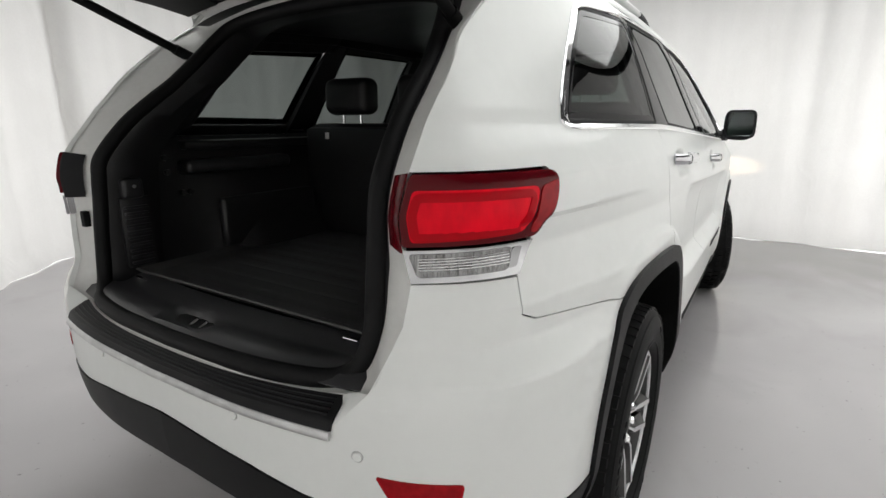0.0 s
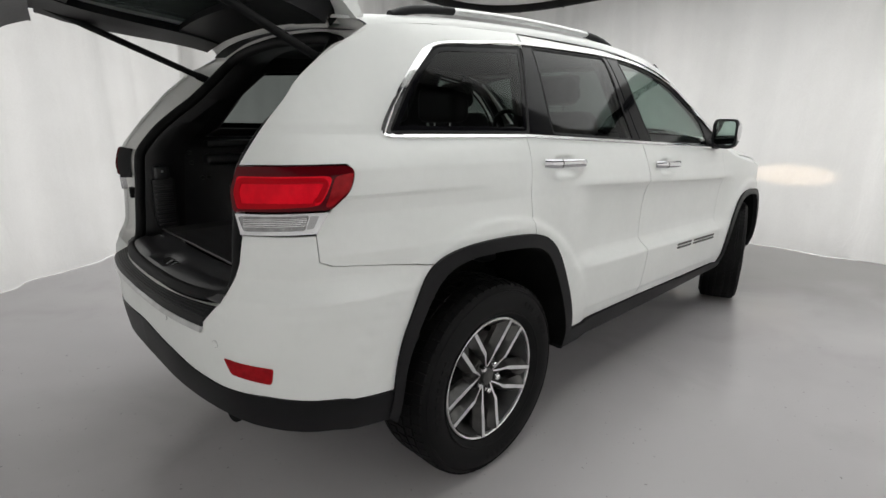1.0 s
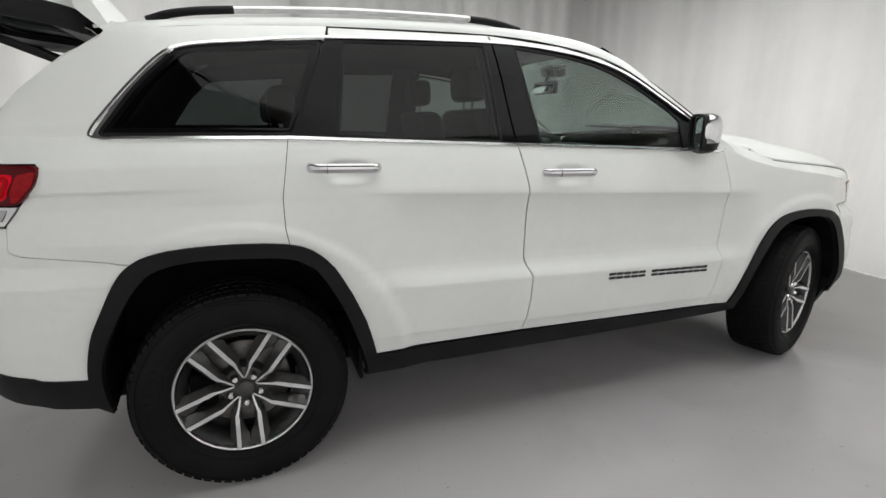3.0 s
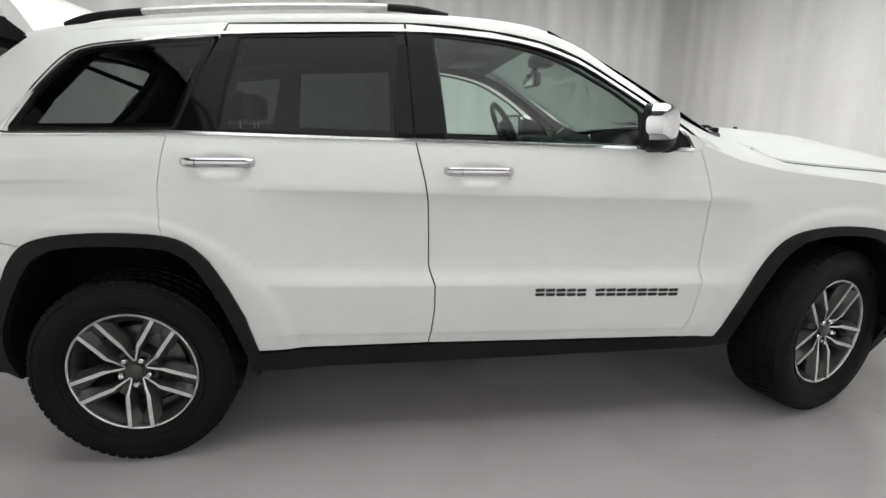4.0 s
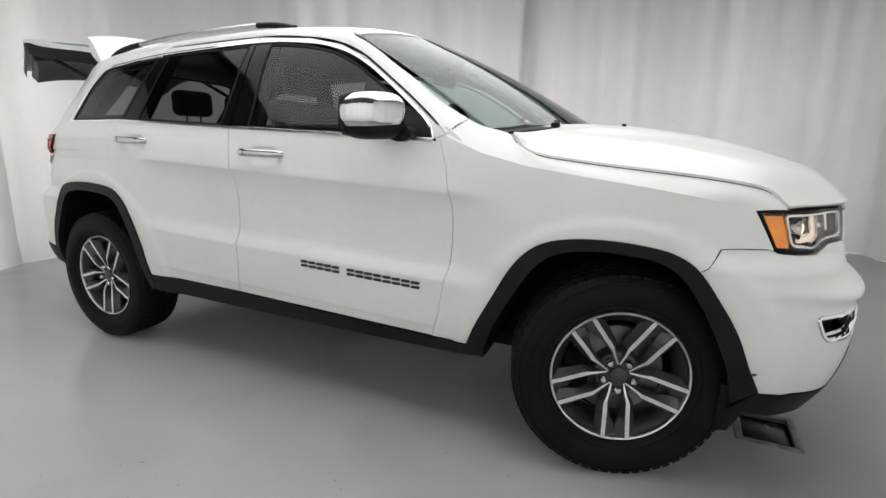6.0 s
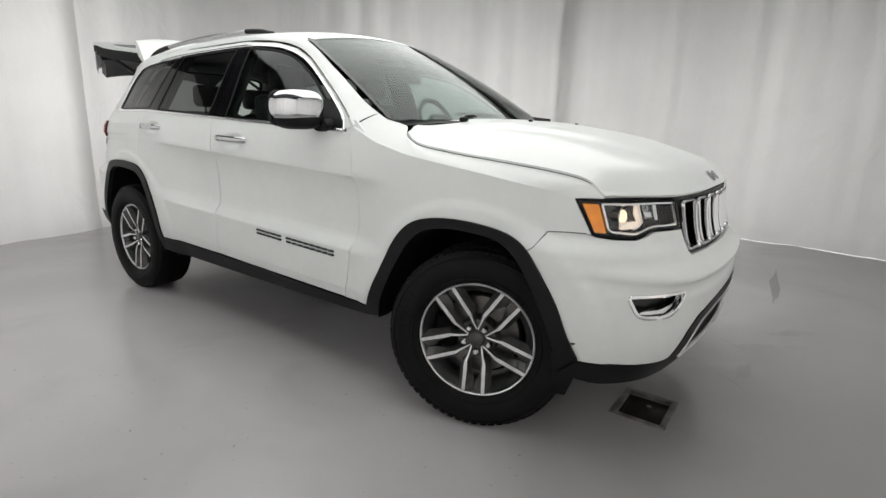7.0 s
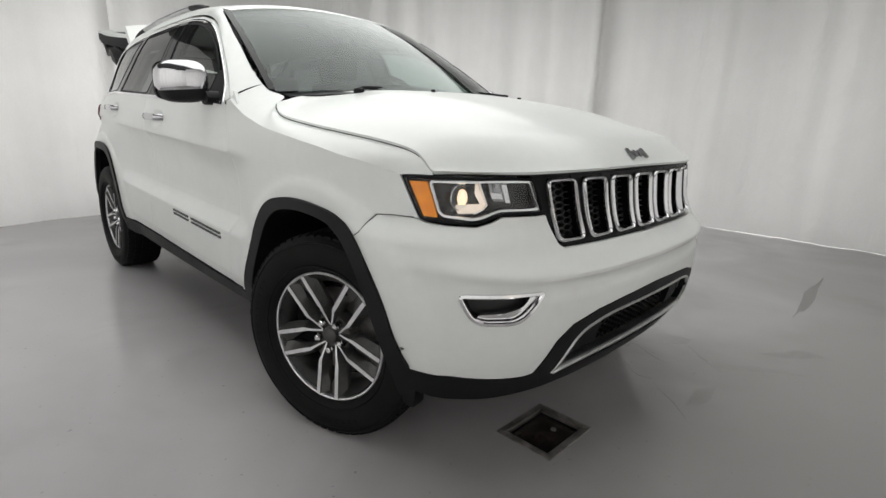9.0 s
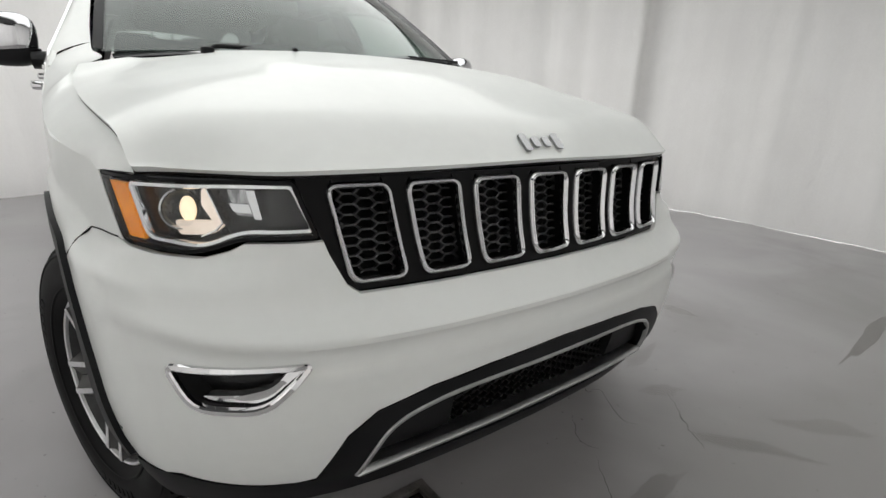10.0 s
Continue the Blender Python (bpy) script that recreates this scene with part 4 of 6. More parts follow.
    part("brake_disc", disc, BRAKE, w, "steel brake disc")
    cal = block(-.19, -.10, -.055, .05, -.07, .07, .015)
    part("brake_caliper", cal, UNDER, w, "dark brake caliper")
    part("valve", rod([(.09, -.088, .175), (.093, -.108, .181)], .004, 8), SEAL, w)
    bm = lathe([(.0, .02), (.19, .02)], 32)
    part("backing_plate", bm, UNDER, w)
    return w


rr_wheel = wheel()
rr_wheel.parent = car
HUB_Y, HUB_Z = .823, .3805
rr_wheel.matrix_basis = pose(0, -HUB_Y, HUB_Z)
for m in (pose(2.932, -.826, HUB_Z, 0, 0, 17.5), pose(0, HUB_Y, HUB_Z, 0, 0, 180), pose(2.915, .82, HUB_Z, 0, 0, 180 + 17)):
    copy_thing(rr_wheel, m).parent = car
# ---- front end ----
def honeycomb(y0, y1, z0, z1, cell_w, cell_h, bar, depth, inside=None):
    """A hexagon lattice in the y, z plane, as thin bars with depth along x."""
    bm = bmesh.new()
    done = set()
    rows = int((z1 - z0) / cell_h) + 2
    cols = int((y1 - y0) / (cell_w * .75)) + 2
    for c in range(-1, cols):
        for r in range(-1, rows):
            cy, cz = y0 + c * cell_w * .75, z0 + (r + .5 * (c % 2)) * cell_h
            hexa = [(cy + dy * cell_w / 2, cz + dz * cell_h / 2) for dy, dz in ((-1, 0), (-.5, 1), (.5, 1), (1, 0), (.5, -1), (-.5, -1))]
            for a, b in zip(hexa, hexa[1:] + hexa[:1]):
                key = tuple(sorted(((round(a[0], 4), round(a[1], 4)), (round(b[0], 4), round(b[1], 4)))))
                mid = ((a[0] + b[0]) / 2, (a[1] + b[1]) / 2)
                if key in done or not (y0 < mid[0] < y1 and z0 < mid[1] < z1) or (inside and not inside(*mid)):
                    continue
                done.add(key)
                d = np.array([b[0] - a[0], b[1] - a[1]])
                nrm = np.array([-d[1], d[0]]) / np.hypot(*d) * bar / 2
                p = [np.array(a) + nrm, np.array(b) + nrm, np.array(b) - nrm, np.array(a) - nrm]
                f = [bm.verts.new((0, *q)) for q in p]
                k = [bm.verts.new((-depth, *(np.array(q)))) for q in p]
                bm.faces.new(f)
                for i in range(4):
                    bm.faces.new((f[i], k[i], k[(i + 1) % 4], f[(i + 1) % 4]))
    bmesh.ops.recalc_face_normals(bm, faces=bm.faces[:])
    return bm


GRILLEBLACK = material("grille_black", (.004, .004, .0045), .3, 0, 0, .12)
GRILLECHROME = material("dark_chrome", (.70, .70, .71), .09, 1.0)
BADGECHROME = material("badge_chrome", (.30, .30, .305), .14, 1.0)
MESHBLACK = material("grille_mesh_black", (.045, .045, .047), .28, 0, 0, .5)
grille = part("grille", sheet([(3.79, .998), (3.836, .893), (3.87, .81), (3.905, .785), (SF, .787), (SF, 1.004), (3.9, 1.002)], -.065, .02, 0, both=True, step=(.05, .04)), UNDER, car, "black seven-slot grille")
tops, bots = [4.430 + .171 * k for k in range(-3, 1)], [4.430 + .158 * k for k in range(-3, 1)]
bars = [[(3.79, .998), (3.836, .893), (3.87, .81), (3.905, .787), (bots[0] - .05, .787), (bots[0] - .056, .806), (tops[0] - .062, .984), (tops[0] - .05, 1.0)]]
for k in range(3):
    bars.append([(tops[k] + .062, .984), (bots[k] + .056, .806), (bots[k] + .05, .787), (bots[k + 1] - .05, .787), (bots[k + 1] - .056, .806), (tops[k + 1] - .062, .984), (tops[k + 1] - .05, 1.002), (tops[k] + .05, 1.002)])
for bar in bars:
    for left in (False, True):
        part("grille_bar", sheet(bar, -.012, .045, 0, left=left, step=(.05, .04)), GRILLEBLACK, grille, "gloss black grille bar")
for z0, z1 in ((.787, .806), (.984, 1.002)):
    for k in range(4):
        c = (bots if z0 < .9 else tops)[k]
        for left in (False, True):
            part("grille_bar", sheet([(c - .052, z0), (min(c + .052, SF), z0), (min(c + .052, SF), z1), (c - .052, z1)], -.013, .045, 0, left=left, step=(.05, .04)), GRILLEBLACK, grille)
for k in range(-3, 4):
    ct, cb = 4.430 + .171 * k, 4.430 + .158 * k
    quad = rounded([(ct - .064, .985), (cb - .058, .805), (cb + .058, .805), (ct + .064, .985)], .022, 6)

    def slot_skin(s, z, out=0.0):
        s = np.asarray(s, float)
        p = skin(np.where(s > SF, 2 * SF - s, s), z, out)
        p[..., 1] = np.where(s > SF, -p[..., 1], p[..., 1])
        return p

    line = []
    for a, b in zip(quad, np.roll(quad, -1, 0)):
        m = max(1, int(np.hypot(*(b - a)) / .03))
        line += [a + (b - a) * t for t in np.arange(m) / m]
    pts, nor = on_skin(line, -.004, slot_skin)
    slot = part("grille_ring", sweep(pts, nor, [(-.0068, -.007), (.0068, -.007), (.0068, .002), (.0030, .008), (.0, .0035), (-.0030, .008), (-.0068, .002)], True), GRILLECHROME, grille, "chrome grille slot ring")
    mid = slot_skin((ct + cb) / 2, .895, -.034)
    e = .03
    u = slot_skin((ct + cb) / 2 + e, .895) - slot_skin((ct + cb) / 2 - e, .895)
    up = slot_skin((ct + cb) / 2, .95, 0) - slot_skin((ct + cb) / 2, .84, 0)
    u, up = u / np.linalg.norm(u), up / np.linalg.norm(up)
    nn = np.cross(u, up)
    shear = (ct - cb) / .18
    bm = honeycomb(-.062, .062, -.095, .095, .046, .0205, .0036, .010, lambda a, b: abs(a - shear * b) < .058 + .02 * b)
    frame_m = Matrix(((nn[0], u[0], up[0], mid[0]), (nn[1], u[1], up[1], mid[1]), (nn[2], u[2], up[2], mid[2]), (0, 0, 0, 1)))
    part("grille_mesh", moved(bm, frame_m), MESHBLACK, slot, "black honeycomb mesh")

LAMPGLOW = bpy.data.materials.new("lit_bulb")
LAMPGLOW.use_nodes = True
_p = LAMPGLOW.node_tree.nodes["Principled BSDF"]
_p.inputs["Base Color"].default_value = (1, .8, .55, 1)
_p.inputs["Emission Color"].default_value = (1, .78, .54, 1)
_p.inputs["Emission Strength"].default_value = 1.1
GLOWBOWL = vary(material("glowing_reflector", (.75, .70, .66), .25, .6), 30, (.62, .58, .55), (.85, .80, .76))
_p = GLOWBOWL.node_tree.nodes["Principled BSDF"]  # the bulb's warm light on the reflector is put in as emission
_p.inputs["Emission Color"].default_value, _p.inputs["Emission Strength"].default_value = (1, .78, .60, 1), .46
# bright and dark reflections of the flutes, painted as upright streaks
FLUTED = vary(material("fluted_reflector", (.4, .4, .4), .14, 1.0), 40, (.02, .02, .02), (.55, .55, .56), stretch=(1, 1, .3))
HOUSING = vary(material("lamp_housing_grey", (.1, .1, .1), .2, .6), 12, (.025, .025, .026), (.06, .06, .06))

for left in (False, True):
    sg = 1 if left else -1
    lamp = part("headlight", sheet(HEADLIGHT, -.045, .02, .002, left=left, step=(.03, .03)), HOUSING, car, "clear headlamp with lit projector and amber corner")
    part("lamp_frame", trim([tuple(p) for p in shrink(HEADLIGHT, .004)], .010, .004, -.004, True, left), GLOSSBLACK, lamp, "black lamp surround")
    inner = rounded([(3.422, .980), (3.460, .884), (3.583, .872), (3.668, .899), (3.822, .903), (3.784, .983)], [.01, .02, .03, .03, .01, .01])
    part("chrome_bezel", trim([tuple(p) for p in inner], .010, .006, -.012, True, left), CHROME, lamp, "chrome inner lamp bezel")
    part("lamp_lens", sheet(shrink(HEADLIGHT, .008), .001, .003, 0, left=left, step=(.03, .03)), LENS, lamp, "clear lens")
    part("turn_signal", sheet([(3.350, .978), (3.404, .880), (3.450, .878), (3.410, .979)], -.008, .008, 0, left=left, step=(.03, .03)), AMBER, lamp, "amber corner lens")
    c, nrm = on_skin([(3.525, .935)], -.03)
    c, nrm = Vector(c[0]), Vector(nrm[0])
    if left:
        c.y, nrm.y = -c.y, -nrm.y
    axis = Vector((1, sg * .12, 0)).normalized()
    turn = axis.to_track_quat("-Y", "Z").to_matrix().to_4x4()
    at = Matrix.Translation(c) @ turn
    part("reflector_bowl", sheet(rounded([(3.458, .970), (3.448, .925), (3.476, .882), (3.588, .882), (3.618, .903), (3.60, .945), (3.568, .980)], [.02, .02, .015, .015, .01, .02, .02]), -.040, .004, 0, left=left, step=(.02, .02)), HOUSING, lamp, "dark chamber round the projector")
    part("warm_floor", sheet(rounded([(3.505, .914), (3.602, .916), (3.618, .905), (3.592, .890), (3.515, .887)], [.006, .004, .006, .008, .008]), -.028, .008, 0, left=left, step=(.02, .01)), GLOWBOWL, lamp, "reflector floor with warm bulb light put in as glow")
    part("warm_blade", sheet(rounded([(3.576, .974), (3.586, .974), (3.618, .914), (3.604, .907), (3.574, .946)], .004), -.022, .008, 0, left=left, step=(.01, .01)), GLOWBOWL, lamp, "reflector blade with warm bulb light put in as glow")
    part("bowl_edge", trim([(3.590, .978), (3.622, .914), (3.606, .900), (3.575, .888)], .004, .006, -.020, left=left), CHROME, lamp, "bright reflector edge")
    part("projector_shroud", moved(lathe([(.030, .03), (.034, .012), (.037, .0), (.0395, -.006), (.0365, -.008), (.031, .004)], 36), at @ Matrix.Translation((0, .006, 0))), SILVERCUP, lamp, "bright projector shroud")
    part("projector_ball", moved(lathe([(.0, -.026), (.012, -.0245), (.022, -.019), (.030, -.010), (.033, .0), (.033, .012)], 36), at), LENS, lamp, "clear projector lens")
    glow = moved(lathe([(.0, -.010), (.010, -.009), (.018, -.005), (.024, .002), (.025, .010)], 28), at @ Matrix.Translation((-sg * .010, .0, -.002)) @ Matrix.Diagonal((.62, 1, 1, 1)))
    part("projector_lens", glow, LAMPGLOW, lamp, "lit warm projector lens")
    box = part("reflector_box", sheet(rounded([(3.626, .975), (3.700, .975), (3.716, .922), (3.648, .926)], .005), -.030, .010, 0, left=left, step=(.02, .02)), FLUTED, lamp, "fluted clear reflector box")
    part("box_wall", sheet([(3.680, .974), (3.702, .974), (3.718, .921), (3.700, .922)], -.018, .010, 0, left=left, step=(.02, .02)), SILVERCUP, box, "bright side of the reflector box")
    part("box_step", sheet([(3.634, .949), (3.684, .947), (3.692, .930), (3.646, .933)], -.024, .006, 0, left=left, step=(.02, .02)), SILVERCUP, box)
    bm = bmesh.new()
    for q in range(9):
        join(bm, sheet([(3.738 + .0050 * q, .968), (3.742 + .0050 * q, .918), (3.7435 + .0050 * q, .918), (3.7395 + .0050 * q, .968)], -.02, .004, 0, left=left, step=(.05, .05)))
    tagged(part("reflector_flutes", bm, HOUSING, lamp, "fine reflector flutes"), kind="stuff")

    # fog lamp pocket with its bright bezel
    pocket = part("fog_lamp_pocket", sheet(shrink(FOG, .004), -.05, .002, 0, left=left, step=(.03, .03)), INSIDE, front_bumper, "black fog lamp recess")
    P0, _ = on_skin([tuple(p) for p in FOG], .0)
    P1, _ = on_skin([tuple(p) for p in shrink(FOG, .008)], -.05)
    if (np.sum(np.array(FOG)[:, 0] * np.roll(np.array(FOG)[:, 1], -1) - np.roll(np.array(FOG)[:, 0], -1) * np.array(FOG)[:, 1])) < 0:
        P0 = P0[::-1]
    bm = surface([list(P0), list(P1)], closed=True)
    part("pocket_wall", mirror(bm) if left else bm, INSIDE, pocket)
    part("chrome_bezel", trim([tuple(p) for p in FOG], .014, .006, .0, True, left), CHROME, pocket, "chrome fog lamp bezel")
    part("chrome_bezel", sheet(rounded([(3.655, .606), (3.72, .588), (3.80, .66), (3.765, .658), (3.735, .625)], [.01, .03, .01, .01, .02]), -.012, .02, 0, left=left, step=(.02, .02)), CHROME, pocket, "wide chrome bezel wing")
    part("chrome_bezel", sheet(rounded([(3.592, .588), (3.72, .588), (3.70, .612), (3.60, .606)], .01), -.014, .02, 0, left=left, step=(.02, .02)), CHROME, pocket, "wet chrome bezel ledge")

# lower intake
lower_grille = part("lower_grille", sheet(low_open, -.06, .002, 0, both=True, step=(.05, .04)), INSIDE, front_bumper, "black lower intake")
silver = [(3.895, .372), (3.93, .447), (3.966, .498), (4.028, .529), (4.15, .549), (SF, .556)]
for left in (False, True):
    part("silver_lip", trim(bend(silver, 5), .010, .006, .002, left=left), SATIN, lower_grille, "satin silver intake edge")
    part("silver_lip", trim(bend([(3.897, .374), (3.95, .388), (4.10, .408), (SF, .421)], 5), .012, .008, .003, left=left), SATIN, lower_grille, "satin silver lower intake edge")
bm = sheet([(3.885, .362), (3.93, .395), (4.10, .412), (SF, .425), (SF, .372), (4.10, .352)], -.004, .07, 0, both=True, step=(.05, .03))
part("silver_skid_trim", bm, SATIN, lower_grille, "satin silver lower lip with road dirt")
for left in (False, True):
    part("intake_shroud", sheet([(3.905, .40), (3.945, .47), (3.985, .505), (4.06, .528), (4.13, .535), (4.13, .42)], -.03, .03, 0, left=left, step=(.05, .04)), CLAD, lower_grille, "black intake corner")
bm = honeycomb(-.46, .46, .40, .56, .030, .020, .0035, .012, lambda a, b: abs(a) < .45)
for v in bm.verts:
    v.co.x += 3.70 - .12 * (v.co.y / .5)**2 * .5 - .02
tagged(part("intake_mesh", bm, GRILLEBLACK, lower_grille, "black honeycomb intake mesh"), kind="stuff")

# bonnet badge and door badges as plain shapes
def plate(s0, s1, z0, z1, out, high, f=None):
    pts = rounded([(s0, z0), (s1, z0), (s1, z1), (s0, z1)], min(s1 - s0, z1 - z0) * .3, 4)
    return sheet(pts, out + high, high, 0, step=(.05, .05), f=f)


badge = empty("hood_badge")
badge.parent = car
hg = np.array(hood_grid())


def hood_front(y, w):
    """On the rolled front edge of the bonnet: w runs up it."""
    j = int(round((y / .84 + 1) * 30))
    col = hg[:, np.clip(j, 0, 60)]
    z = 1.026 + w
    low = col[-14:][::-1]
    return Vector((np.interp(z, low[:, 2], low[:, 0]), y, z))


for y0, wide, tall in ((-.046, .022, .052), (-.018, .024, .030), (.011, .024, .030), (.042, .026, .046)):
    y0, wide = y0 * 1.25, wide * .95
    c = hood_front(y0, .018)
    c2 = hood_front(y0, .030)
    up = (c2 - c).normalized()
    n = Vector((1, 0, 0)) - up * up.x
    n.normalize()
    side = up.cross(n)
    bm = slab(rounded([(-wide / 2, -tall / 2), (wide / 2, -tall / 2), (wide / 2, tall / 2), (-wide / 2, tall / 2)], .008), .006)
    hole = Matrix((( side.x, up.x, n.x, c.x + n.x * .014), (side.y, up.y, n.y, c.y), (side.z, up.z, n.z, c.z + n.z * .014), (0, 0, 0, 1)))
    part("badge_shape", moved(bm, hole), BADGECHROME, badge, "plain chrome badge shape")
BADGEBLACK = material("badge_black", (.015, .015, .016), .25, .2, .4)
for left in (False, True):
    side_badge = empty("door_badge")
    side_badge.parent = car
    x = 1.580
    for word in (5, 8):
        for q in range(word):
            w = .0432 if word == 5 else .045
            zb = .652 - (x - 1.58) * .045
            for z0, z1 in ((-.0155, -.0035), (.0035, .0155)):
                bm = plate(x, x + w - .006, zb + z0, zb + z1, .0, .004)
                part("badge_bar", mirror(bm) if left else bm, BADGEBLACK, side_badge)
            x += w
        x += .034

# wipers, cowl and washer jets
cowl = [across((2.37 + .07 * t, -.745, 1.238 - .014 * t), (2.64 + .08 * t, 0, 1.276 - .012 * t), power=2.2) for t in np.linspace(0, 1, 4)]
part("cowl", surface(cowl, thick=.01), CLAD, car, "black plastic scuttle panel")
for y0, y1, x0 in ((-.50, .06, 2.555), (.10, .52, 2.60)):
    wiper = part("wiper", rod([(x0 + .03, y0, 1.268), (x0 + .02, y0 + .03, 1.284), (x0 - .01, (y0 + y1) / 2, 1.296), (x0 - .03, y1, 1.296)], .007, 8), SEAL, car, "black wiper arm")
    part("wiper_pivot", block(x0 + .01, x0 + .045, y0 - .018, y0 + .022, 1.252, 1.280, .008), CLAD, wiper)
    part("wiper_blade", rod([(x0 - .055, y0 + .05, 1.296), (x0 - .045, (y0 + y1) / 2, 1.308), (x0 - .05, y1 + .05, 1.306)], .006, 8), SEAL, wiper)
for y in (-.30, .30):
    part("washer_jet", block(2.828, 2.846, y - .008, y + .008, 1.250, 1.280, .004), CLAD, car, "small black washer jet")
# ---- handles, mirrors, roof rails, tail lamps ----
for left in (False, True):
    for door, s0, s1, z0, z1 in ((rear_door, .283, .531, 1.187, 1.180), (front_door, 1.228, 1.478, 1.138, 1.130)):
        t = np.linspace(0, 1, 25)
        base = skin(np.array([s0 - .02, s1 + .02]), np.array([z0, z1]))
        line = base[0] + (base[1] - base[0]) * ((t * (s1 - s0) + .02) / (s1 - s0 + .04))[:, None]
        lift = .034 * (1 - np.abs(2 * t - 1)**9) + .002
        line = line + np.array([0, -1, 0]) * lift[:, None]
        bm = sweep(line, (0, -1, 0), ring(.0168, 14, .6))
        h = part("door_handle", mirror(bm) if left else bm, HANDLECHROME, car, "chrome door handle")
        bm = sweep(line[5:7] + np.array([0, -.0006, 0]), (0, -1, 0), ring(.0173, 14, .63))
        bmesh.ops.scale(bm, vec=(.12, 1, 1), verts=bm.verts[:], space=Matrix.Translation(-Vector(line[5:7].mean(0))))
        part("handle_seam", mirror(bm) if left else bm, SEAL, h, "dark seam in the handle")
        sx = s0 + .055
        bm = rod([skin(sx, z0, .0), skin(sx, z0, .032)], .012, 8)
        part("handle_stem", mirror(bm) if left else bm, CHROME, h)
        bm = rod([skin(s1 - .03, z1, .0), skin(s1 - .03, z1, .030)], .011, 8)
        part("handle_stem", mirror(bm) if left else bm, CHROME, h)

    # door mirror: rounded chrome shell over a black base
    def shell(x0, x1, y0, y1, z0, z1, square=3.2, n=22, m=30, cut_front=None):
        bm = bmesh.new()
        rows = []
        for i in range(n + 1):
            a = math.pi * (i / n - .5)
            row = []
            for j in range(m):
                b = 2 * math.pi * j / m
                c = lambda w: math.copysign(abs(w)**(2 / square), w)
                px, py, pz = c(math.cos(a)) * c(math.cos(b)), c(math.cos(a)) * c(math.sin(b)), c(math.sin(a))
                row.append(((x0 + x1) / 2 + px * (x1 - x0) / 2, (y0 + y1) / 2 + py * (y1 - y0) / 2, (z0 + z1) / 2 + pz * (z1 - z0) / 2))
            rows.append(row)
        bm = surface(rows, closed=True)
        bmesh.ops.remove_doubles(bm, verts=bm.verts[:], dist=1e-5)
        bmesh.ops.recalc_face_normals(bm, faces=bm.faces[:])
        return bm

    def mirror_shape(bm):
        """Swept back towards the outside and narrower at the tip."""
        for v in bm.verts:
            k = (-.93 - v.co.y) / .2
            v.co.x += .030 - .115 * np.clip(k, 0, 1.2)**1.3
            v.co.z -= .004 * k
        return bm

    cap = shell(1.93, 2.105, -1.110, -.936, 1.222, 1.378, 3.0)
    for v in cap.verts:
        if v.co.x < 1.985:
            v.co.x = 1.985 - (1.985 - v.co.x) * .12
    mirror_shape(cap)
    top = bmesh.ops.bisect_plane(cap, geom=cap.verts[:] + cap.edges[:] + cap.faces[:], plane_co=(0, -1.02, 1.252), plane_no=(0, -.10, 1), clear_inner=True)
    door_mirror = part("door_mirror", mirror(cap) if left else cap, HANDLECHROME, car, "door mirror with chrome cap and black base")
    low = shell(1.93, 2.102, -1.106, -.93, 1.200, 1.376, 3.0)
    for v in low.verts:
        if v.co.x < 1.985:
            v.co.x = 1.985 - (1.985 - v.co.x) * .12
    mirror_shape(low)
    bmesh.ops.bisect_plane(low, geom=low.verts[:] + low.edges[:] + low.faces[:], plane_co=(0, -1.02, 1.252), plane_no=(0, -.10, 1), clear_outer=True)
    part("mirror_base", mirror(low) if left else low, CLAD, door_mirror, "black plastic mirror base")
    rim_pts = rounded([(-1.102, 1.216), (-.95, 1.212), (-.95, 1.366), (-1.100, 1.364)], .035, 6)
    xs = lambda y: 2.006 - .115 * np.clip((-.93 - y) / .2, 0, 1.2)**1.3
    bm = sweep([(xs(y), y, z) for y, z in rim_pts], (-1, 0, 0), [(-.006, -.02), (.006, -.02), (.006, .004), (-.006, .004)], True)
    part("mirror_rim", mirror(bm) if left else bm, CLAD, door_mirror, "black mirror rim")
    bm = bmesh.new()
    bm.faces.new([bm.verts.new((xs(y) + .003, y, z)) for y, z in shrink(rim_pts, .008)])
    bmesh.ops.solidify(bm, geom=bm.faces[:], thickness=.002)
    part("mirror_glass", mirror(bm) if left else bm, MIRROR, door_mirror, "mirror glass")
    bm = sweep([(2.085, -.96, 1.222), (2.09, -.91, 1.222), (2.09, -.87, 1.226)], (0, 0, 1), ring(.056, 14, .55))
    part("mirror_arm", mirror(bm) if left else bm, CLAD, door_mirror, "black mirror arm")
    for name, grow, mat in (("mirror_signal", .0045, LENS), ("signal_reflector", .002, SILVERCUP)):
        bm = shell(1.93, 2.102 + grow, -1.106 - grow, -.93, 1.200, 1.376, 3.0)
        for v in bm.verts:
            if v.co.x < 1.985:
                v.co.x = 1.985 - (1.985 - v.co.x) * .12
        mirror_shape(bm)
        for co, no in (((0, 0, 1.250), (0, -.08, 1)), ((0, 0, 1.226), (0, 0, -1)), ((0, -1.048, 0), (0, 1, 0)), ((1.93, 0, 0), (-1, 0, 0))):
            bmesh.ops.bisect_plane(bm, geom=bm.verts[:] + bm.edges[:] + bm.faces[:], plane_co=co, plane_no=no, clear_outer=True)
        part(name, mirror(bm) if left else bm, mat, door_mirror, "clear repeater lens" if mat is LENS else "")

    # roof rail
    rail = bend([(-.20, -.588, 1.692), (-.10, -.594, 1.722), (.09, -.600, 1.743), (.5, -.606, 1.765), (.9, -.606, 1.771), (1.05, -.604, 1.769), (1.17, -.602, 1.760), (1.28, -.600, 1.738)], 8)
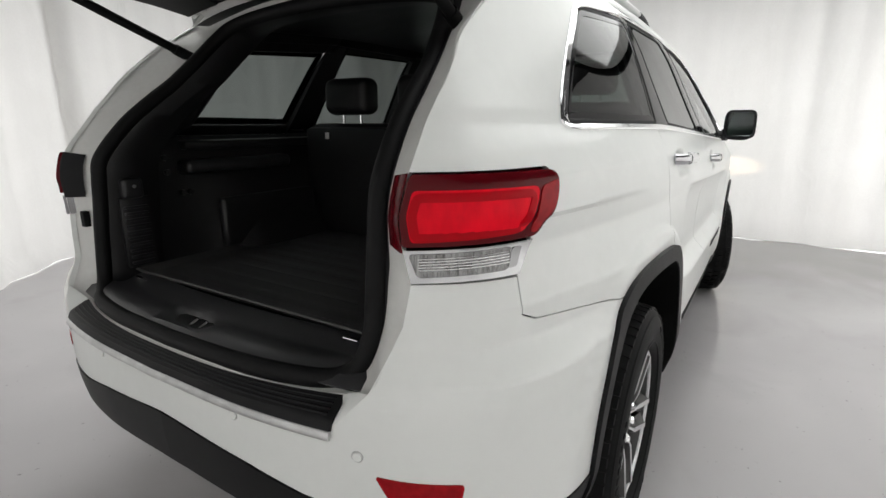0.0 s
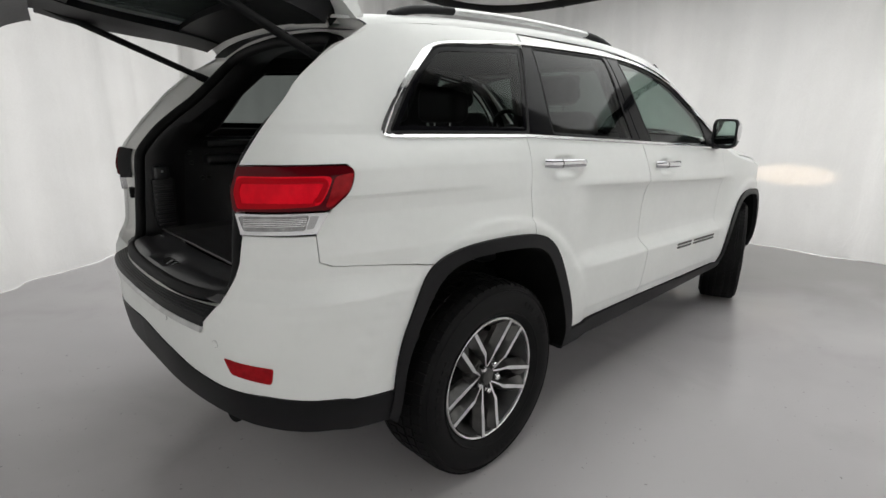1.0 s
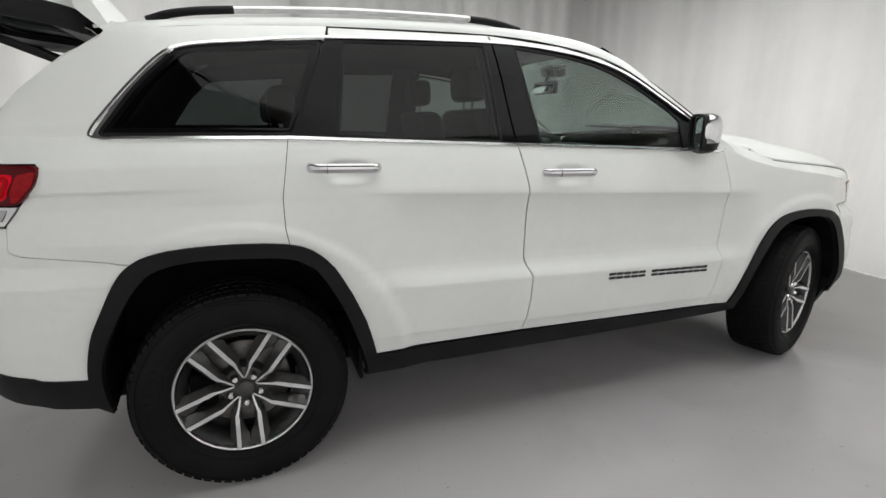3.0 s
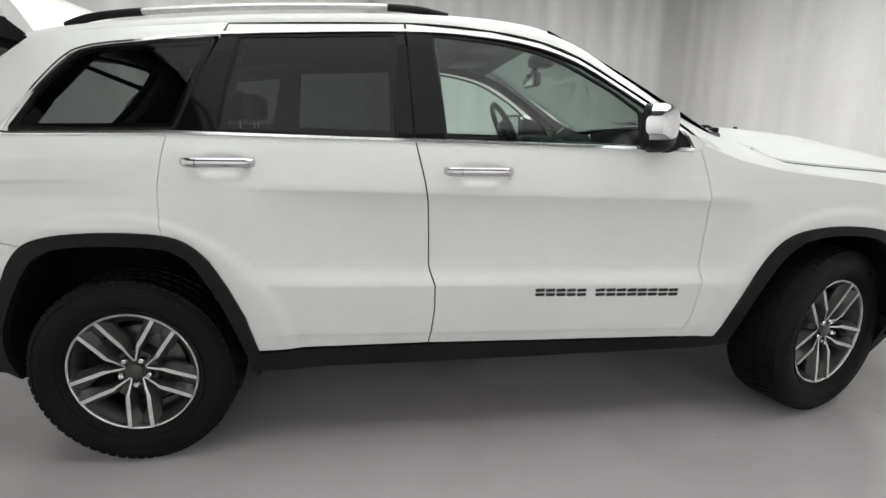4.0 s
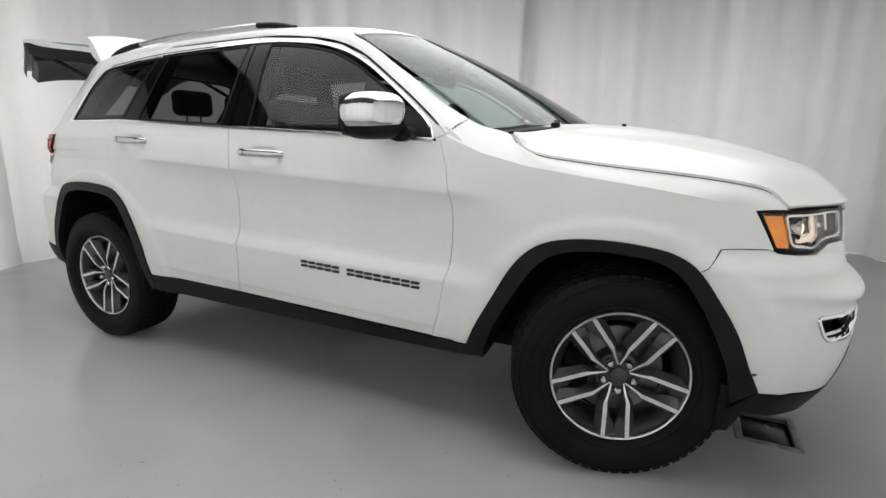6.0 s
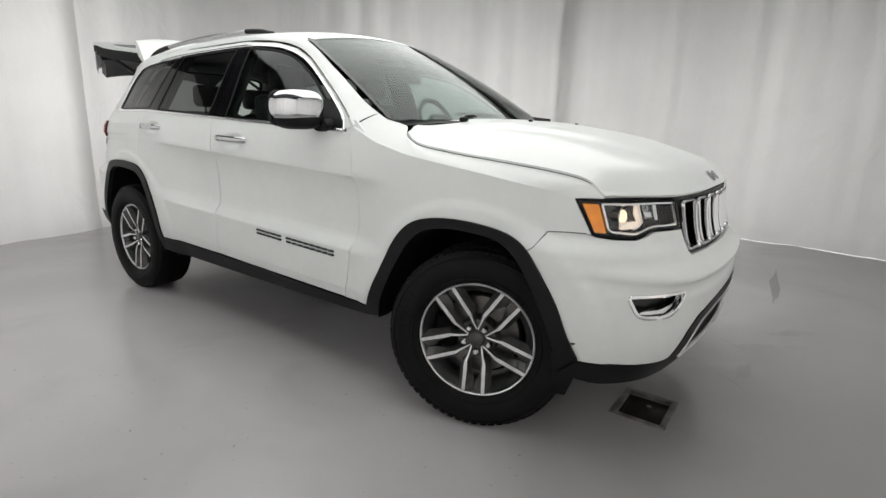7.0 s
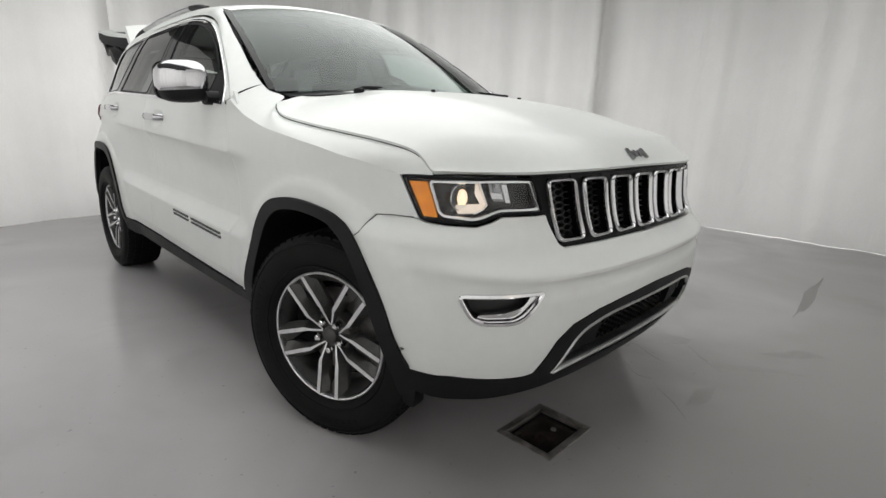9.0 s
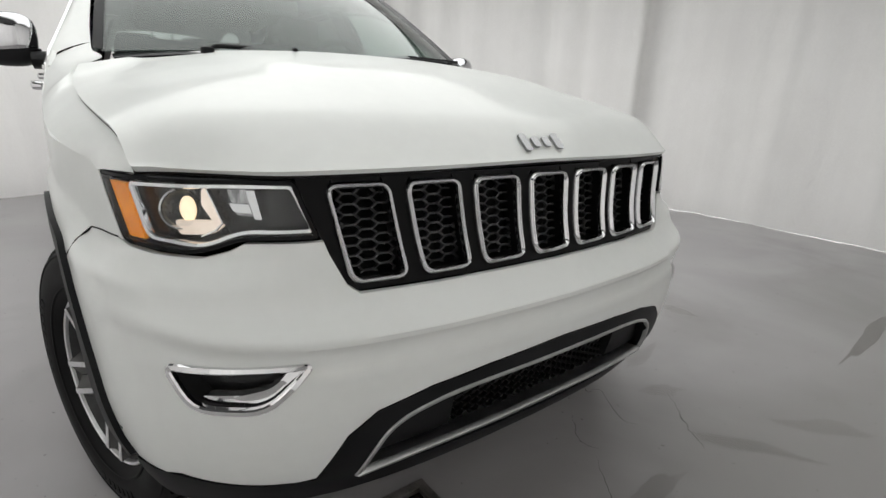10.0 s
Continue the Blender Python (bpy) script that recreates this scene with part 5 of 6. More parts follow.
    body = [p for p in rail if .08 <= p[0] <= 1.05]
    bm = sweep(body, (0, 0, 1), ring(.017, 12, .75))
    roof_rail = part("roof_rail", mirror(bm) if left else bm, SATIN, car, "satin silver roof rail with black ends")
    for ends in ([p for p in rail if p[0] <= .10], [p for p in rail if p[0] >= 1.03]):
        bm = sweep(ends, (0, 0, 1), ring(.0185, 12, .8))
        part("rail_foot", mirror(bm) if left else bm, CLAD, roof_rail, "black rail end")

    # tail lamp
    SMOKED = material("bright_lamp_chrome", (.52, .52, .53), .10, 1.0)
    RED = rounded([(-.536, 1.216), (-.556, 1.145), (-.618, 1.090), (-.922, 1.090), (-.928, 1.147), (-.906, 1.218)], [.035, .03, .02, .01, .02, .01])
    lamp = part("tail_light", sheet(RED, .012, .04, .002, left=left, step=(.03, .02)), DARKRED, car, "red tail lamp with chrome lower section")
    core = rounded([(-.610, 1.188), (-.655, 1.106), (-.905, 1.100), (-.912, 1.147), (-.900, 1.190)], [.025, .02, .01, .01, .01])
    part("red_lens", sheet(core, .0145, .004, 0, left=left, step=(.03, .02)), REDLENS, lamp, "bright red lens")
    part("light_guide", trim([tuple(p) for p in rounded([(-.628, 1.176), (-.668, 1.112), (-.896, 1.108), (-.902, 1.147), (-.892, 1.178)], [.025, .02, .01, .01, .01])], .016, .0012, .0150, True, left), GUIDE, lamp, "deeper red border of the lens")
    part("outer_lens", sheet(rounded([(-.548, 1.196), (-.563, 1.150), (-.622, 1.100), (-.642, 1.100), (-.606, 1.186)], .012), .0145, .004, 0, left=left, step=(.03, .02)), REFLECTOR, lamp, "deeper red outer lens")
    part("chrome_section", sheet([(-.624, 1.086), (-.673, 1.025), (-.907, 1.024), (-.921, 1.086)], .008, .03, .001, left=left, step=(.03, .02)), SMOKED, lamp, "chrome lower lamp section")
    rev = rounded([(-.690, 1.079), (-.706, 1.038), (-.893, 1.036), (-.910, 1.078)], .008)
    part("lens_end", sheet(rounded([(-.660, 1.076), (-.680, 1.042), (-.703, 1.040), (-.686, 1.077)], .005), .0105, .004, 0, left=left, step=(.03, .02)), BADGECHROME, lamp, "dark chrome end of the reversing lens")
    part("reverse_lens", sheet(rev, .011, .004, 0, left=left, step=(.03, .02)), vary(material("ribbed_clear_lens", (.6, .6, .6), .15, .7), 30, (.05, .05, .05), (.40, .40, .40), stretch=(14, 14, 1)), lamp, "clear reversing lens")
    ribs = bmesh.new()
    for q in range(5):
        join(ribs, trim([(-.70, 1.0515 + .005 * q), (-.89, 1.0500 + .005 * q)], .0015, .002, .0115, left=left))
    tagged(part("lens_ribs", ribs, CHROME, lamp, "fine lens ribs"), kind="stuff")
    refl = rounded([(-.976, .654), (-.950, .607), (-.820, .592), (-.812, .643)], [.008, .01, .01, .008])
    part("rear_reflector", sheet(refl, .003, .012, 0, left=left, step=(.03, .02)), REFLECTOR, rear_bumper, "red bumper reflector")
    for s0, z0 in ((-1.01, .690), (-1.32, .700)):
        c, n = on_skin([(s0, z0)], .0)
        q = Vector(n[0]).to_track_quat("-Y", "Z").to_matrix().to_4x4()
        bm = moved(lathe([(.0, -.003), (.0095, -.003), (.0105, -.001), (.0105, .004)], 20), Matrix.Translation(c[0]) @ q)
        s1 = part("parking_sensor", mirror(bm) if left else bm, PAINT, rear_bumper, "round white parking sensor")
        bm = moved(lathe([(.0108, .002), (.0112, -.0012), (.0122, -.0012), (.0124, .003)], 20), Matrix.Translation(c[0]) @ q)
        part("sensor_ring", mirror(bm) if left else bm, SATIN, s1)
# ---- tailgate opening, step pad, load bay ----
OUTER = [(-.90, 0, .775), (-.898, -.25, .775), (-.876, -.41, .775), (-.845, -.52, .778)]
OUTER += [tuple(skin(*q)) for q in ((-.99, .815), (-.955, .88), (-.924, .94), (-.914, .985), (-.907, 1.022), (-.921, 1.09), (-.926, 1.147), (-.907, 1.218), (-.868, 1.31), (-.78, 1.405), (-.69, 1.463), (-.53, 1.56), (-.46, 1.592), (-.385, 1.634))]
OUTER += [(-.345, -.52, 1.675), (-.38, -.25, 1.698), (-.40, 0, 1.706)]
INNER = [(-.885, 0, .79), (-.878, -.25, .792), (-.85, -.42, .795), (-.815, -.495, .80), (-.79, -.53, .83), (-.775, -.548, .90), (-.77, -.55, .95), (-.765, -.55, 1.0), (-.76, -.55, 1.04), (-.755, -.55, 1.09), (-.75, -.55, 1.14), (-.735, -.55, 1.2), (-.66, -.535, 1.295),
         (-.575, -.52, 1.37), (-.50, -.505, 1.43), (-.41, -.48, 1.52), (-.35, -.455, 1.585), (-.325, -.42, 1.615), (-.32, -.33, 1.632), (-.33, -.18, 1.64), (-.335, 0, 1.645)]


def whole(half, n=6):
    h = bend(half, n)
    return np.vstack([h, (h[::-1] * (1, -1, 1))[1:-1]])


loop, seal_line = whole(OUTER), whole(INNER)


def inward(loop, dy, dx):
    c = np.array([0, 0, 1.22])
    d = c - loop
    d[:, 0] = 0
    d /= np.linalg.norm(d, axis=1)[:, None]
    return loop + d * dy + np.array([dx, 0, 0])


rings = [loop, loop * .97 + seal_line * .03 + (.012, 0, 0), loop * .25 + seal_line * .75 + (.016, 0, 0)]
part("tailgate_frame", surface([list(r) for r in rings], closed=True), JAMB, car, "white painted tailgate opening frame")
part("tailgate_seal", sweep(seal_line, np.tile((-1.0, 0, 0), (len(loop), 1)), ring(.021, 10), True), SEAL, car, "black rubber tailgate seal")
part("load_bay_lining", surface([list(r) for r in (loop * .25 + seal_line * .75 + (.016, 0, 0), seal_line + (.004, 0, 0), inward(seal_line, .010, .03), inward(seal_line, .014, .10), inward(seal_line, -.03, .20))], closed=True), INSIDE, car, "black plastic load bay lining")
for sg in (-1, 1):
    k = slice(9 * 6 - 1, 11 * 6 + 1)
    rows = [loop[k] + (-.003, 0, 0), loop[k] * .93 + seal_line[k] * .07 + (-.006, 0, 0), loop[k] * .45 + seal_line[k] * .55 + (.004, 0, 0)]
    part("lamp_housing_side", surface([list(r * (1, -sg, 1)) for r in rows]), CLAD if sg > 0 else DARKRED, car, "black inner side of the tail lamp" if sg > 0 else "dark red inner side of the tail lamp")
    if sg < 0:
        continue
    q = loop[7 * 6] * .6 + seal_line[7 * 6] * .4
    part("gate_stop", block(q[0] + .0, q[0] + .02, min(-sg * q[1] - .012, -sg * q[1] + .012), max(-sg * q[1] - .012, -sg * q[1] + .012), .985, 1.035, .004), SEAL, car, "black rubber gate stop")

# step pad on the bumper's ledge
outer = np.array([p for p in (skin(s, .738) for s in np.linspace(SR, -1.0, 40)) if abs(p[1]) < .545])[::-1]
outer = np.vstack([outer, (outer[::-1] * (1, -1, 1))[1:]])
inner = np.array([(-.906 + .062 * (abs(p[1]) / .53)**2.6, p[1] * .985, .772 + .004 * (abs(p[1]) / .53)**2) for p in outer])
pad = [outer + (-.002, 0, -.004), outer + (.004, 0, .010)]
for t in np.linspace(.12, 1, 10):
    pad.append(outer * (1 - t) + inner * t + np.array([0, 0, .010 * (1 - t)]))
step_pad = part("step_pad", surface([list(r) for r in pad], thick=.006), CLAD, rear_bumper, "ribbed black plastic step pad")
for t in (.22, .42, .62, .82):
    line = outer * (1 - t) + inner * t + np.array([0, 0, .012 * (1 - t) + .003])
    part("step_rib", sweep(line[1:-1], (0, 0, 1), [(-.0045, -.003), (.0045, -.003), (.003, .004), (-.003, .004)]), CLAD, step_pad)
part("step_edge_trim", sweep(outer + (-.007, 0, -.012), (-1, 0, .45), [(-.009, -.004), (.009, -.004), (.009, .003), (.006, .005), (-.006, .005), (-.009, .003)]), SATIN, rear_bumper, "bright strip along the bumper's edge")
half_in = np.array([p for p in loop if p[2] < .7785 and abs(p[1]) < .53])
half_in = half_in[np.argsort(half_in[:, 1])]
ledge_in = np.stack([np.interp(inner[:, 1], half_in[:, 1], half_in[:, k]) if k != 1 else inner[:, 1] for k in range(3)], 1)
part("bumper_ledge", surface([list(inner + (-.004, 0, -.004)), list((inner + ledge_in) / 2 + (0, 0, .002)), list(ledge_in + (.003, 0, .004))]), JAMB, rear_bumper, "white painted sill edge")
for sg in (-1, 1):
    a = np.array([outer[0] + (0, 0, .006), skin(-1.048, .758), skin(-1.02, .785), skin(-.99, .815)])
    b = np.array([outer[0] + (.002, 0, .008), outer[0] * .66 + inner[0] * .34 + (0, .002, .006), outer[0] * .33 + inner[0] * .67 + (0, .002, .004), (-.845, -.520, .779)])
    rows = [a, a * .66 + b * .34 + (0, -.002, .004), a * .33 + b * .67 + (0, -.002, .004), b, b + (.004, .004, -.02)]
    part("bumper_corner", surface([list(r * (1, -sg, 1)) for r in rows]), PAINT, rear_bumper)

VENTBLACK = vary(material("satin_black_plastic", (.02, .02, .021), .3), 9, (.014, .014, .015), (.026, .026, .028), rough=(.24, .4))
SILL = vary(material("black_sill_plastic", (.03, .03, .031), .38), 8, (.026, .026, .028), (.042, .042, .044), rough=(.3, .45), bump=(.1, .001), fine=300)
# sill plate with latch pocket, mat, side bins, seat backs
sill = []
for k, (x, z) in enumerate(((-.880, .788), (-.862, .804), (-.82, .812), (-.80, .806), (-.775, .806), (-.74, .815), (-.70, .815))):
    row = []
    for y in np.linspace(-.56, .56, 41):
        dip = .030 * math.exp(-((y - .03) / .085)**4) if 2 <= k <= 3 else 0
        row.append((x + .05 * (abs(y) / .56)**2.5, y, z - dip))
    sill.append(row)
sill_plate = part("sill_plate", surface(sill, thick=.01), SILL, car, "black plastic loading sill with latch pocket")
for y in (-.012, .028):
    part("latch_striker", rod([(-.822, y, .764), (-.825, y - .004, .80), (-.805, y - .006, .808), (-.785, y, .80), (-.782, y, .764)], .0042, 8), CHROME, sill_plate, "bright latch hoop")
for y in (-.44, .44):
    part("cargo_hook", rod([(-.72, y - .02, .818), (-.728, y - .02, .834), (-.728, y + .02, .834), (-.72, y + .02, .818)], .0035, 8), CHROME, sill_plate, "bright tie-down hook")

rows = []
xs = np.linspace(-.70, .16, 69)
for x in xs:
    row = []
    for y in np.linspace(-.53, .53, 47):
        edge = max(abs(y) / .53, abs((x + .27) / .43))
        rise = .020 * max(0, (edge - .95) / .05)
        rib = .0025 if (abs(y) < .47 and -.65 < x < .12 and (int((x + 1) * 100) % 3 == 0)) else 0
        row.append((x, y, .818 + rise + rib))
    rows.append(row)
cargo_mat = tagged(part("cargo_mat", surface(rows, thick=.006), MAT), "dark grey ribbed rubber mat lying in the load bay", "mat")
part("mat_tag", block(-.66, -.635, -.38, -.20, .8205, .8235, .001), material("dark_red_tag", (.05, .01, .01), .6), cargo_mat, "small dark red label")
for k in range(6):
    part("tag_mark", block(-.652, -.643, -.365 + .026 * k, -.347 + .026 * k, .8236, .8242, 0), material("tag_grey", (.16, .15, .15), .6), cargo_mat)
for sg in (-1, 1):
    prof = [(.56, .80), (.575, .84), (.60, .90), (.64, 1.0), (.66, 1.10), (.66, 1.2), (.675, 1.235), (.69, 1.255)]
    rows = []
    for x in np.linspace(-.66, .24, 19):
        bulge = .10 * math.exp(-((x + .05) / .28)**4)
        rows.append([(x, sg * (y - (bulge if z < 1.0 else bulge * max(0, (1.15 - z) / .15))), z) for y, z in prof])
    bm = surface(rows)
    bin_side = part("load_bay_side", bm, INSIDE, car, "black plastic load bay side panel")
    part("side_shelf", block(-.42, .22, min(sg * .62, sg * .72), max(sg * .62, sg * .72), 1.205, 1.240, .012), INSIDE, bin_side)
    near = lambda y0, y1: (min(sg * y0, sg * y1), max(sg * y0, sg * y1))
    vent = part("side_vent", block(-.718, -.622, *near(.518, .540), .845, 1.075, .010), INSIDE, bin_side, "slotted black vent panel")
    for k in range(10):
        part("vent_slat", moved(block(-.708, -.634, *near(.508, .522), -.004, .004, .002), Matrix.Translation((0, 0, .862 + .020 * k))), VENTBLACK, vent)
    part("vent_catch", block(-.706, -.640, *near(.510, .540), 1.068, 1.135, .022, 4), VENTBLACK, vent, "rounded black catch plate")
    part("catch_screw", moved(lathe([(0, -.004), (.005, -.004), (.006, 0)], 10), Matrix.Translation((-.672, sg * .508, 1.108)) @ Matrix.Rotation(0 if sg > 0 else math.pi, 4, "Z")), SATIN, vent)
    part("side_ledge", block(-.44, .04, *near(.585, .68), 1.120, 1.172, .022, 4), VENTBLACK, bin_side, "rounded black ledge")
    for kx, kz in ((-.52, 1.185), (-.515, 1.135), (-.47, 1.06), (-.44, 1.06)):
        part("panel_knob", moved(lathe([(0, -.018), (.009, -.018), (.011, -.012), (.009, 0)], 14), Matrix.Translation((kx, sg * .600, kz)) @ Matrix.Rotation(0 if sg > 0 else math.pi, 4, "Z")), VENTBLACK, bin_side)
    part("bay_pocket", block(-.36, .10, *near(.520, .56), .84, 1.03, .03, 3), INSIDE, bin_side, "black pocket panel")


def seat(x, y, wide, high, lean, label, rear=False):
    """A seat with cushion, back and headrest; x: the foot of its back."""
    s = empty("car_seat")
    s.parent = car
    s.matrix_basis = pose(x, y, 0)
    w = wide / 2
    base_z = .72 if rear else .66
    part("cushion", block(.02, .52, -w, w, base_z - .10, base_z + .06, .05, 3), LEATHER, s)
    bm = block(-.10, .05, -w, w, base_z, high, .05, 3)
    for v in bm.verts:
        v.co.x -= lean * (v.co.z - base_z)
        v.co.y *= 1 - .18 * max(0, (v.co.z - base_z) / (high - base_z) - .4)
    part("backrest", bm, LEATHER, s, label)
    top_x = -.03 - lean * (high - base_z)
    bm = block(top_x - .055, top_x + .055, -.125, .125, high + .035, high + .19, .04, 4)
    h = part("headrest", bm, LEATHER, s, "rounded black headrest")
    for q in (-.05, .05):
        part("headrest_post", rod([(top_x, q, high - .03), (top_x, q, high + .06)], .006, 8), CHROME, h)
    return s


for y, wide in ((.40, .50), (-.40, .50), (0, .28)):
    seat(.36, y, wide, 1.30, .16, "upright black seat back", True)
for y in (.39, -.39):
    seat(1.32, y, .52, 1.40, .22, "black leather seat back")
part("seat_latch_tag", block(.098, .104, .415, .435, 1.235, 1.262, .001), material("pale_tag", (.6, .6, .58), .6), car, "small pale label on the seat back")
part("seat_back_panel", block(.135, .19, -.60, .60, .80, 1.285, .03), INSIDE, car, "black carpeted seat backs")

# dashboard and wheel
dash = [[(x, y, z + .02 * math.cos(y * 2)) for y in np.linspace(-.74, .74, 21)] for x, z in ((2.30, 1.17), (2.12, 1.185), (1.98, 1.17), (1.88, 1.12), (1.85, 1.02), (1.88, .85), (1.95, .62))]
dashboard = part("dashboard", surface(dash, thick=.02), INSIDE, car, "black dashboard")
part("instrument_hood", block(1.84, 2.06, .24, .56, 1.12, 1.235, .05, 3), INSIDE, dashboard)
part("centre_console", block(1.15, 1.9, -.13, .13, .5, .90, .04, 3), INSIDE, car, "black centre console")
th = np.arange(40) * 2 * math.pi / 40
tilt = Matrix.Translation((1.77, .40, 1.255)) @ Matrix.Rotation(radians(-25), 4, "Y")
bm = sweep([(0, .185 * math.cos(a), .185 * math.sin(a)) for a in th], (1, 0, 0), ring(.017, 10), True)
steering = part("steering_wheel", moved(bm, tilt), LEATHER, car, "black leather steering wheel")
part("wheel_hub", moved(block(-.03, .05, -.08, .08, -.07, .07, .03, 3), tilt), LEATHER, steering)
for a in (0, math.pi, -math.pi / 2):
    part("wheel_spoke", moved(rod([(0, .06 * math.cos(a), .06 * math.sin(a)), (0, .18 * math.cos(a), .18 * math.sin(a))], .016, 8), tilt), LEATHER, steering)
rear_mirror = part("rear_view_mirror", block(1.80, 1.835, -.12, .12, 1.50, 1.575, .02, 3), INSIDE, car, "black inside mirror")
part("mirror_stalk", rod([(1.82, 0, 1.57), (1.86, 0, 1.66)], .014, 8), INSIDE, rear_mirror)
part("mirror_glass", block(1.797, 1.801, -.11, .11, 1.508, 1.567, .001), MIRROR, rear_mirror)
part("sensor_cover", block(1.80, 1.93, -.06, .06, 1.60, 1.67, .03, 3), INSIDE, rear_mirror)
for y in (-.36, .36):
    part("sun_visor", block(1.42, 1.62, y - .2, y + .2, 1.655, 1.672, .006), GREYTRIM, car, "grey sun visor")
roof_in = [[(p[0], p[1] * .97, p[2] - .045) for p in row] for row in roof]
part("headliner", surface(roof_in), INSIDE, car, "dark headliner")
# inner pillars and door cards
for left in (False, True):
    part("door_card", sheet([(.60, .45), (.50, .95), (.20, 1.0), (.20, 1.27), (2.2, 1.19), (2.2, .90), (2.1, .42)], -.075, .02, 0, left=left, step=(.12, .08)), INSIDE, car, "black door trim")
    part("inner_quarter_trim", sheet([(-.62, 1.15), (-.42, 1.255), (.24, 1.250), (.24, 1.0), (-.6, 1.0)], -.07, .02, 0, left=left, step=(.1, .06)), INSIDE, car, "black quarter trim")
    part("rear_pillar_trim", sheet([(-.74, 1.20), (-.68, 1.29), (-.52, 1.40), (-.36, 1.53), (-.1, 1.66), (.4, 1.69), (.38, 1.625), (-.09, 1.585), (-.22, 1.47), (-.345, 1.30), (-.55, 1.15)], -.05, .02, 0, left=left, step=(.08, .06)), INSIDE, car, "black rear pillar trim")
    part("pillar_lining", sheet([(.23, 1.27), (.36, 1.66), (.48, 1.66), (.41, 1.27)], -.045, .02, 0, left=left, step=(.1, .1)), INSIDE, car, "black pillar trim")
    part("pillar_lining", sheet([(1.04, 1.22), (1.04, 1.67), (1.22, 1.67), (1.25, 1.22)], -.045, .02, 0, left=left, step=(.1, .1)), INSIDE, car, "black pillar trim")
    part("pillar_lining", sheet([(1.45, 1.635), (1.65, 1.59), (1.80, 1.53), (1.96, 1.43), (2.1, 1.33), (2.2, 1.25), (2.24, 1.27), (2.1, 1.38), (1.96, 1.475), (1.80, 1.575), (1.65, 1.635), (1.45, 1.68)], -.03, .02, 0, left=left, step=(.1, .1)), INSIDE, car, "dark windscreen pillar trim")
    part("roof_lining_side", sheet([(-.1, 1.62), (.4, 1.66), (1.1, 1.665), (1.45, 1.635), (1.45, 1.70), (1.1, 1.72), (0, 1.71)], -.04, .02, 0, left=left, step=(.1, .1)), INSIDE, car)
part("floor_pan", block(-.62, 3.3, -.60, .60, .27, .50, .03), UNDER, car, "dark underbody")
part("floor_pan", block(.52, 2.36, -.84, .84, .36, .50, .02), UNDER, car, "dark underbody")
part("engine_block", block(2.35, 3.45, -.55, .55, .40, .98, .03), UNDER, car, "dark engine bay")
part("load_floor", block(-.60, .5, -.56, .56, .5, .80, .01), UNDER, car, "dark load floor")
part("front_bulkhead", block(2.28, 2.34, -.80, .80, .45, 1.10, .01), UNDER, car, "dark bulkhead")
for y in (-.72, .72):
    part("mud_flap", block(.44, .455, y - .13, y + .17, .30, .44, .004), CLAD, car, "black mud flap")
part("exhaust", rod([(-.2, -.35, .33), (-.7, -.42, .35), (-.80, -.45, .36)], .035, 14), UNDER, car, "dark exhaust pipe")
# ---- the open tailgate, built shut and swung up on its hinges ----
GATE = smooth([(0, -.36), (.05, -.40), (.12, -.455), (.5, -.80), (.58, -.88), (.66, -.925), (.8, -.945), (1, -.94)]), smooth([(0, 1.715), (.05, 1.705), (.12, 1.665), (.5, 1.275), (.58, 1.20), (.66, 1.12), (.8, .98), (1, .82)])
GATE_W = smooth([(0, .48), (.12, .535), (.5, .64), (.6, .655), (.75, .60), (1, .54)])


def gate_point(t, v, inner=0.0):
    w = GATE_W(t)
    e = 1e-3
    dx, dz = GATE[0](t + e) - GATE[0](t - e), GATE[1](t + e) - GATE[1](t - e)
    k = math.hypot(dx, dz)
    nx, nz = -dz / k, dx / k
    if nx < 0:
        nx, nz = -nx, -nz
    return (GATE[0](t) + .09 * abs(v)**2.2 * (.3 + .7 * t) + nx * inner, w * v, GATE[1](t) + nz * inner)


def gate_grid(t0, t1, v0, v1, inner=0.0, nt=14, nv=24, thick=.0):
    return surface([[gate_point(t, v, inner) for v in np.linspace(v0, v1, nv)] for t in np.linspace(t0, t1, nt)], thick=thick)


PIVOT = Matrix.Translation((-.345, 0, 1.695))
SWING = PIVOT @ Matrix.Rotation(radians(59), 4, "Y") @ PIVOT.inverted()
gate = part("tailgate", moved(gate_grid(.56, 1, -1, 1, thick=.02), SWING), PAINT, car, "open white tailgate with black inner trim")
part("gate_header", moved(gate_grid(.0, .12, -1, 1, thick=.03), SWING), PAINT, gate)
for v0, v1 in ((-1, -.86), (.86, 1)):
    part("gate_side", moved(gate_grid(.12, .56, v0, v1, nv=6, thick=.03), SWING), PAINT, gate)
part("rear_window", moved(gate_grid(.11, .57, -.87, .87, .012, thick=.004), SWING), PRIVACY, gate, "dark rear window")
part("gate_inner_frame", moved(gate_grid(.0, .11, -.99, .99, .055, 5, 24, .02), SWING), JAMB, gate, "white painted inner header")
for v0, v1 in ((-1.0, -.66), (.66, 1.0)):
    part("gate_inner_trim", moved(gate_grid(.09, .58, v0, v1, .066, 14, 6, .03), SWING), CLAD, gate, "black inner window trim")
part("gate_inner_trim", moved(gate_grid(.085, .235, -.8, .8, .064, 5, 20, .025), SWING), CLAD, gate, "black inner window trim")
part("gate_inner_trim", moved(gate_grid(.50, .64, -.95, .95, .062, 5, 20, .03), SWING), CLAD, gate, "black inner window trim")
part("gate_lower_trim", moved(gate_grid(.62, .97, -.95, .95, .085, 10, 24, .06), SWING), GREYTRIM, gate, "grey lower inner trim")
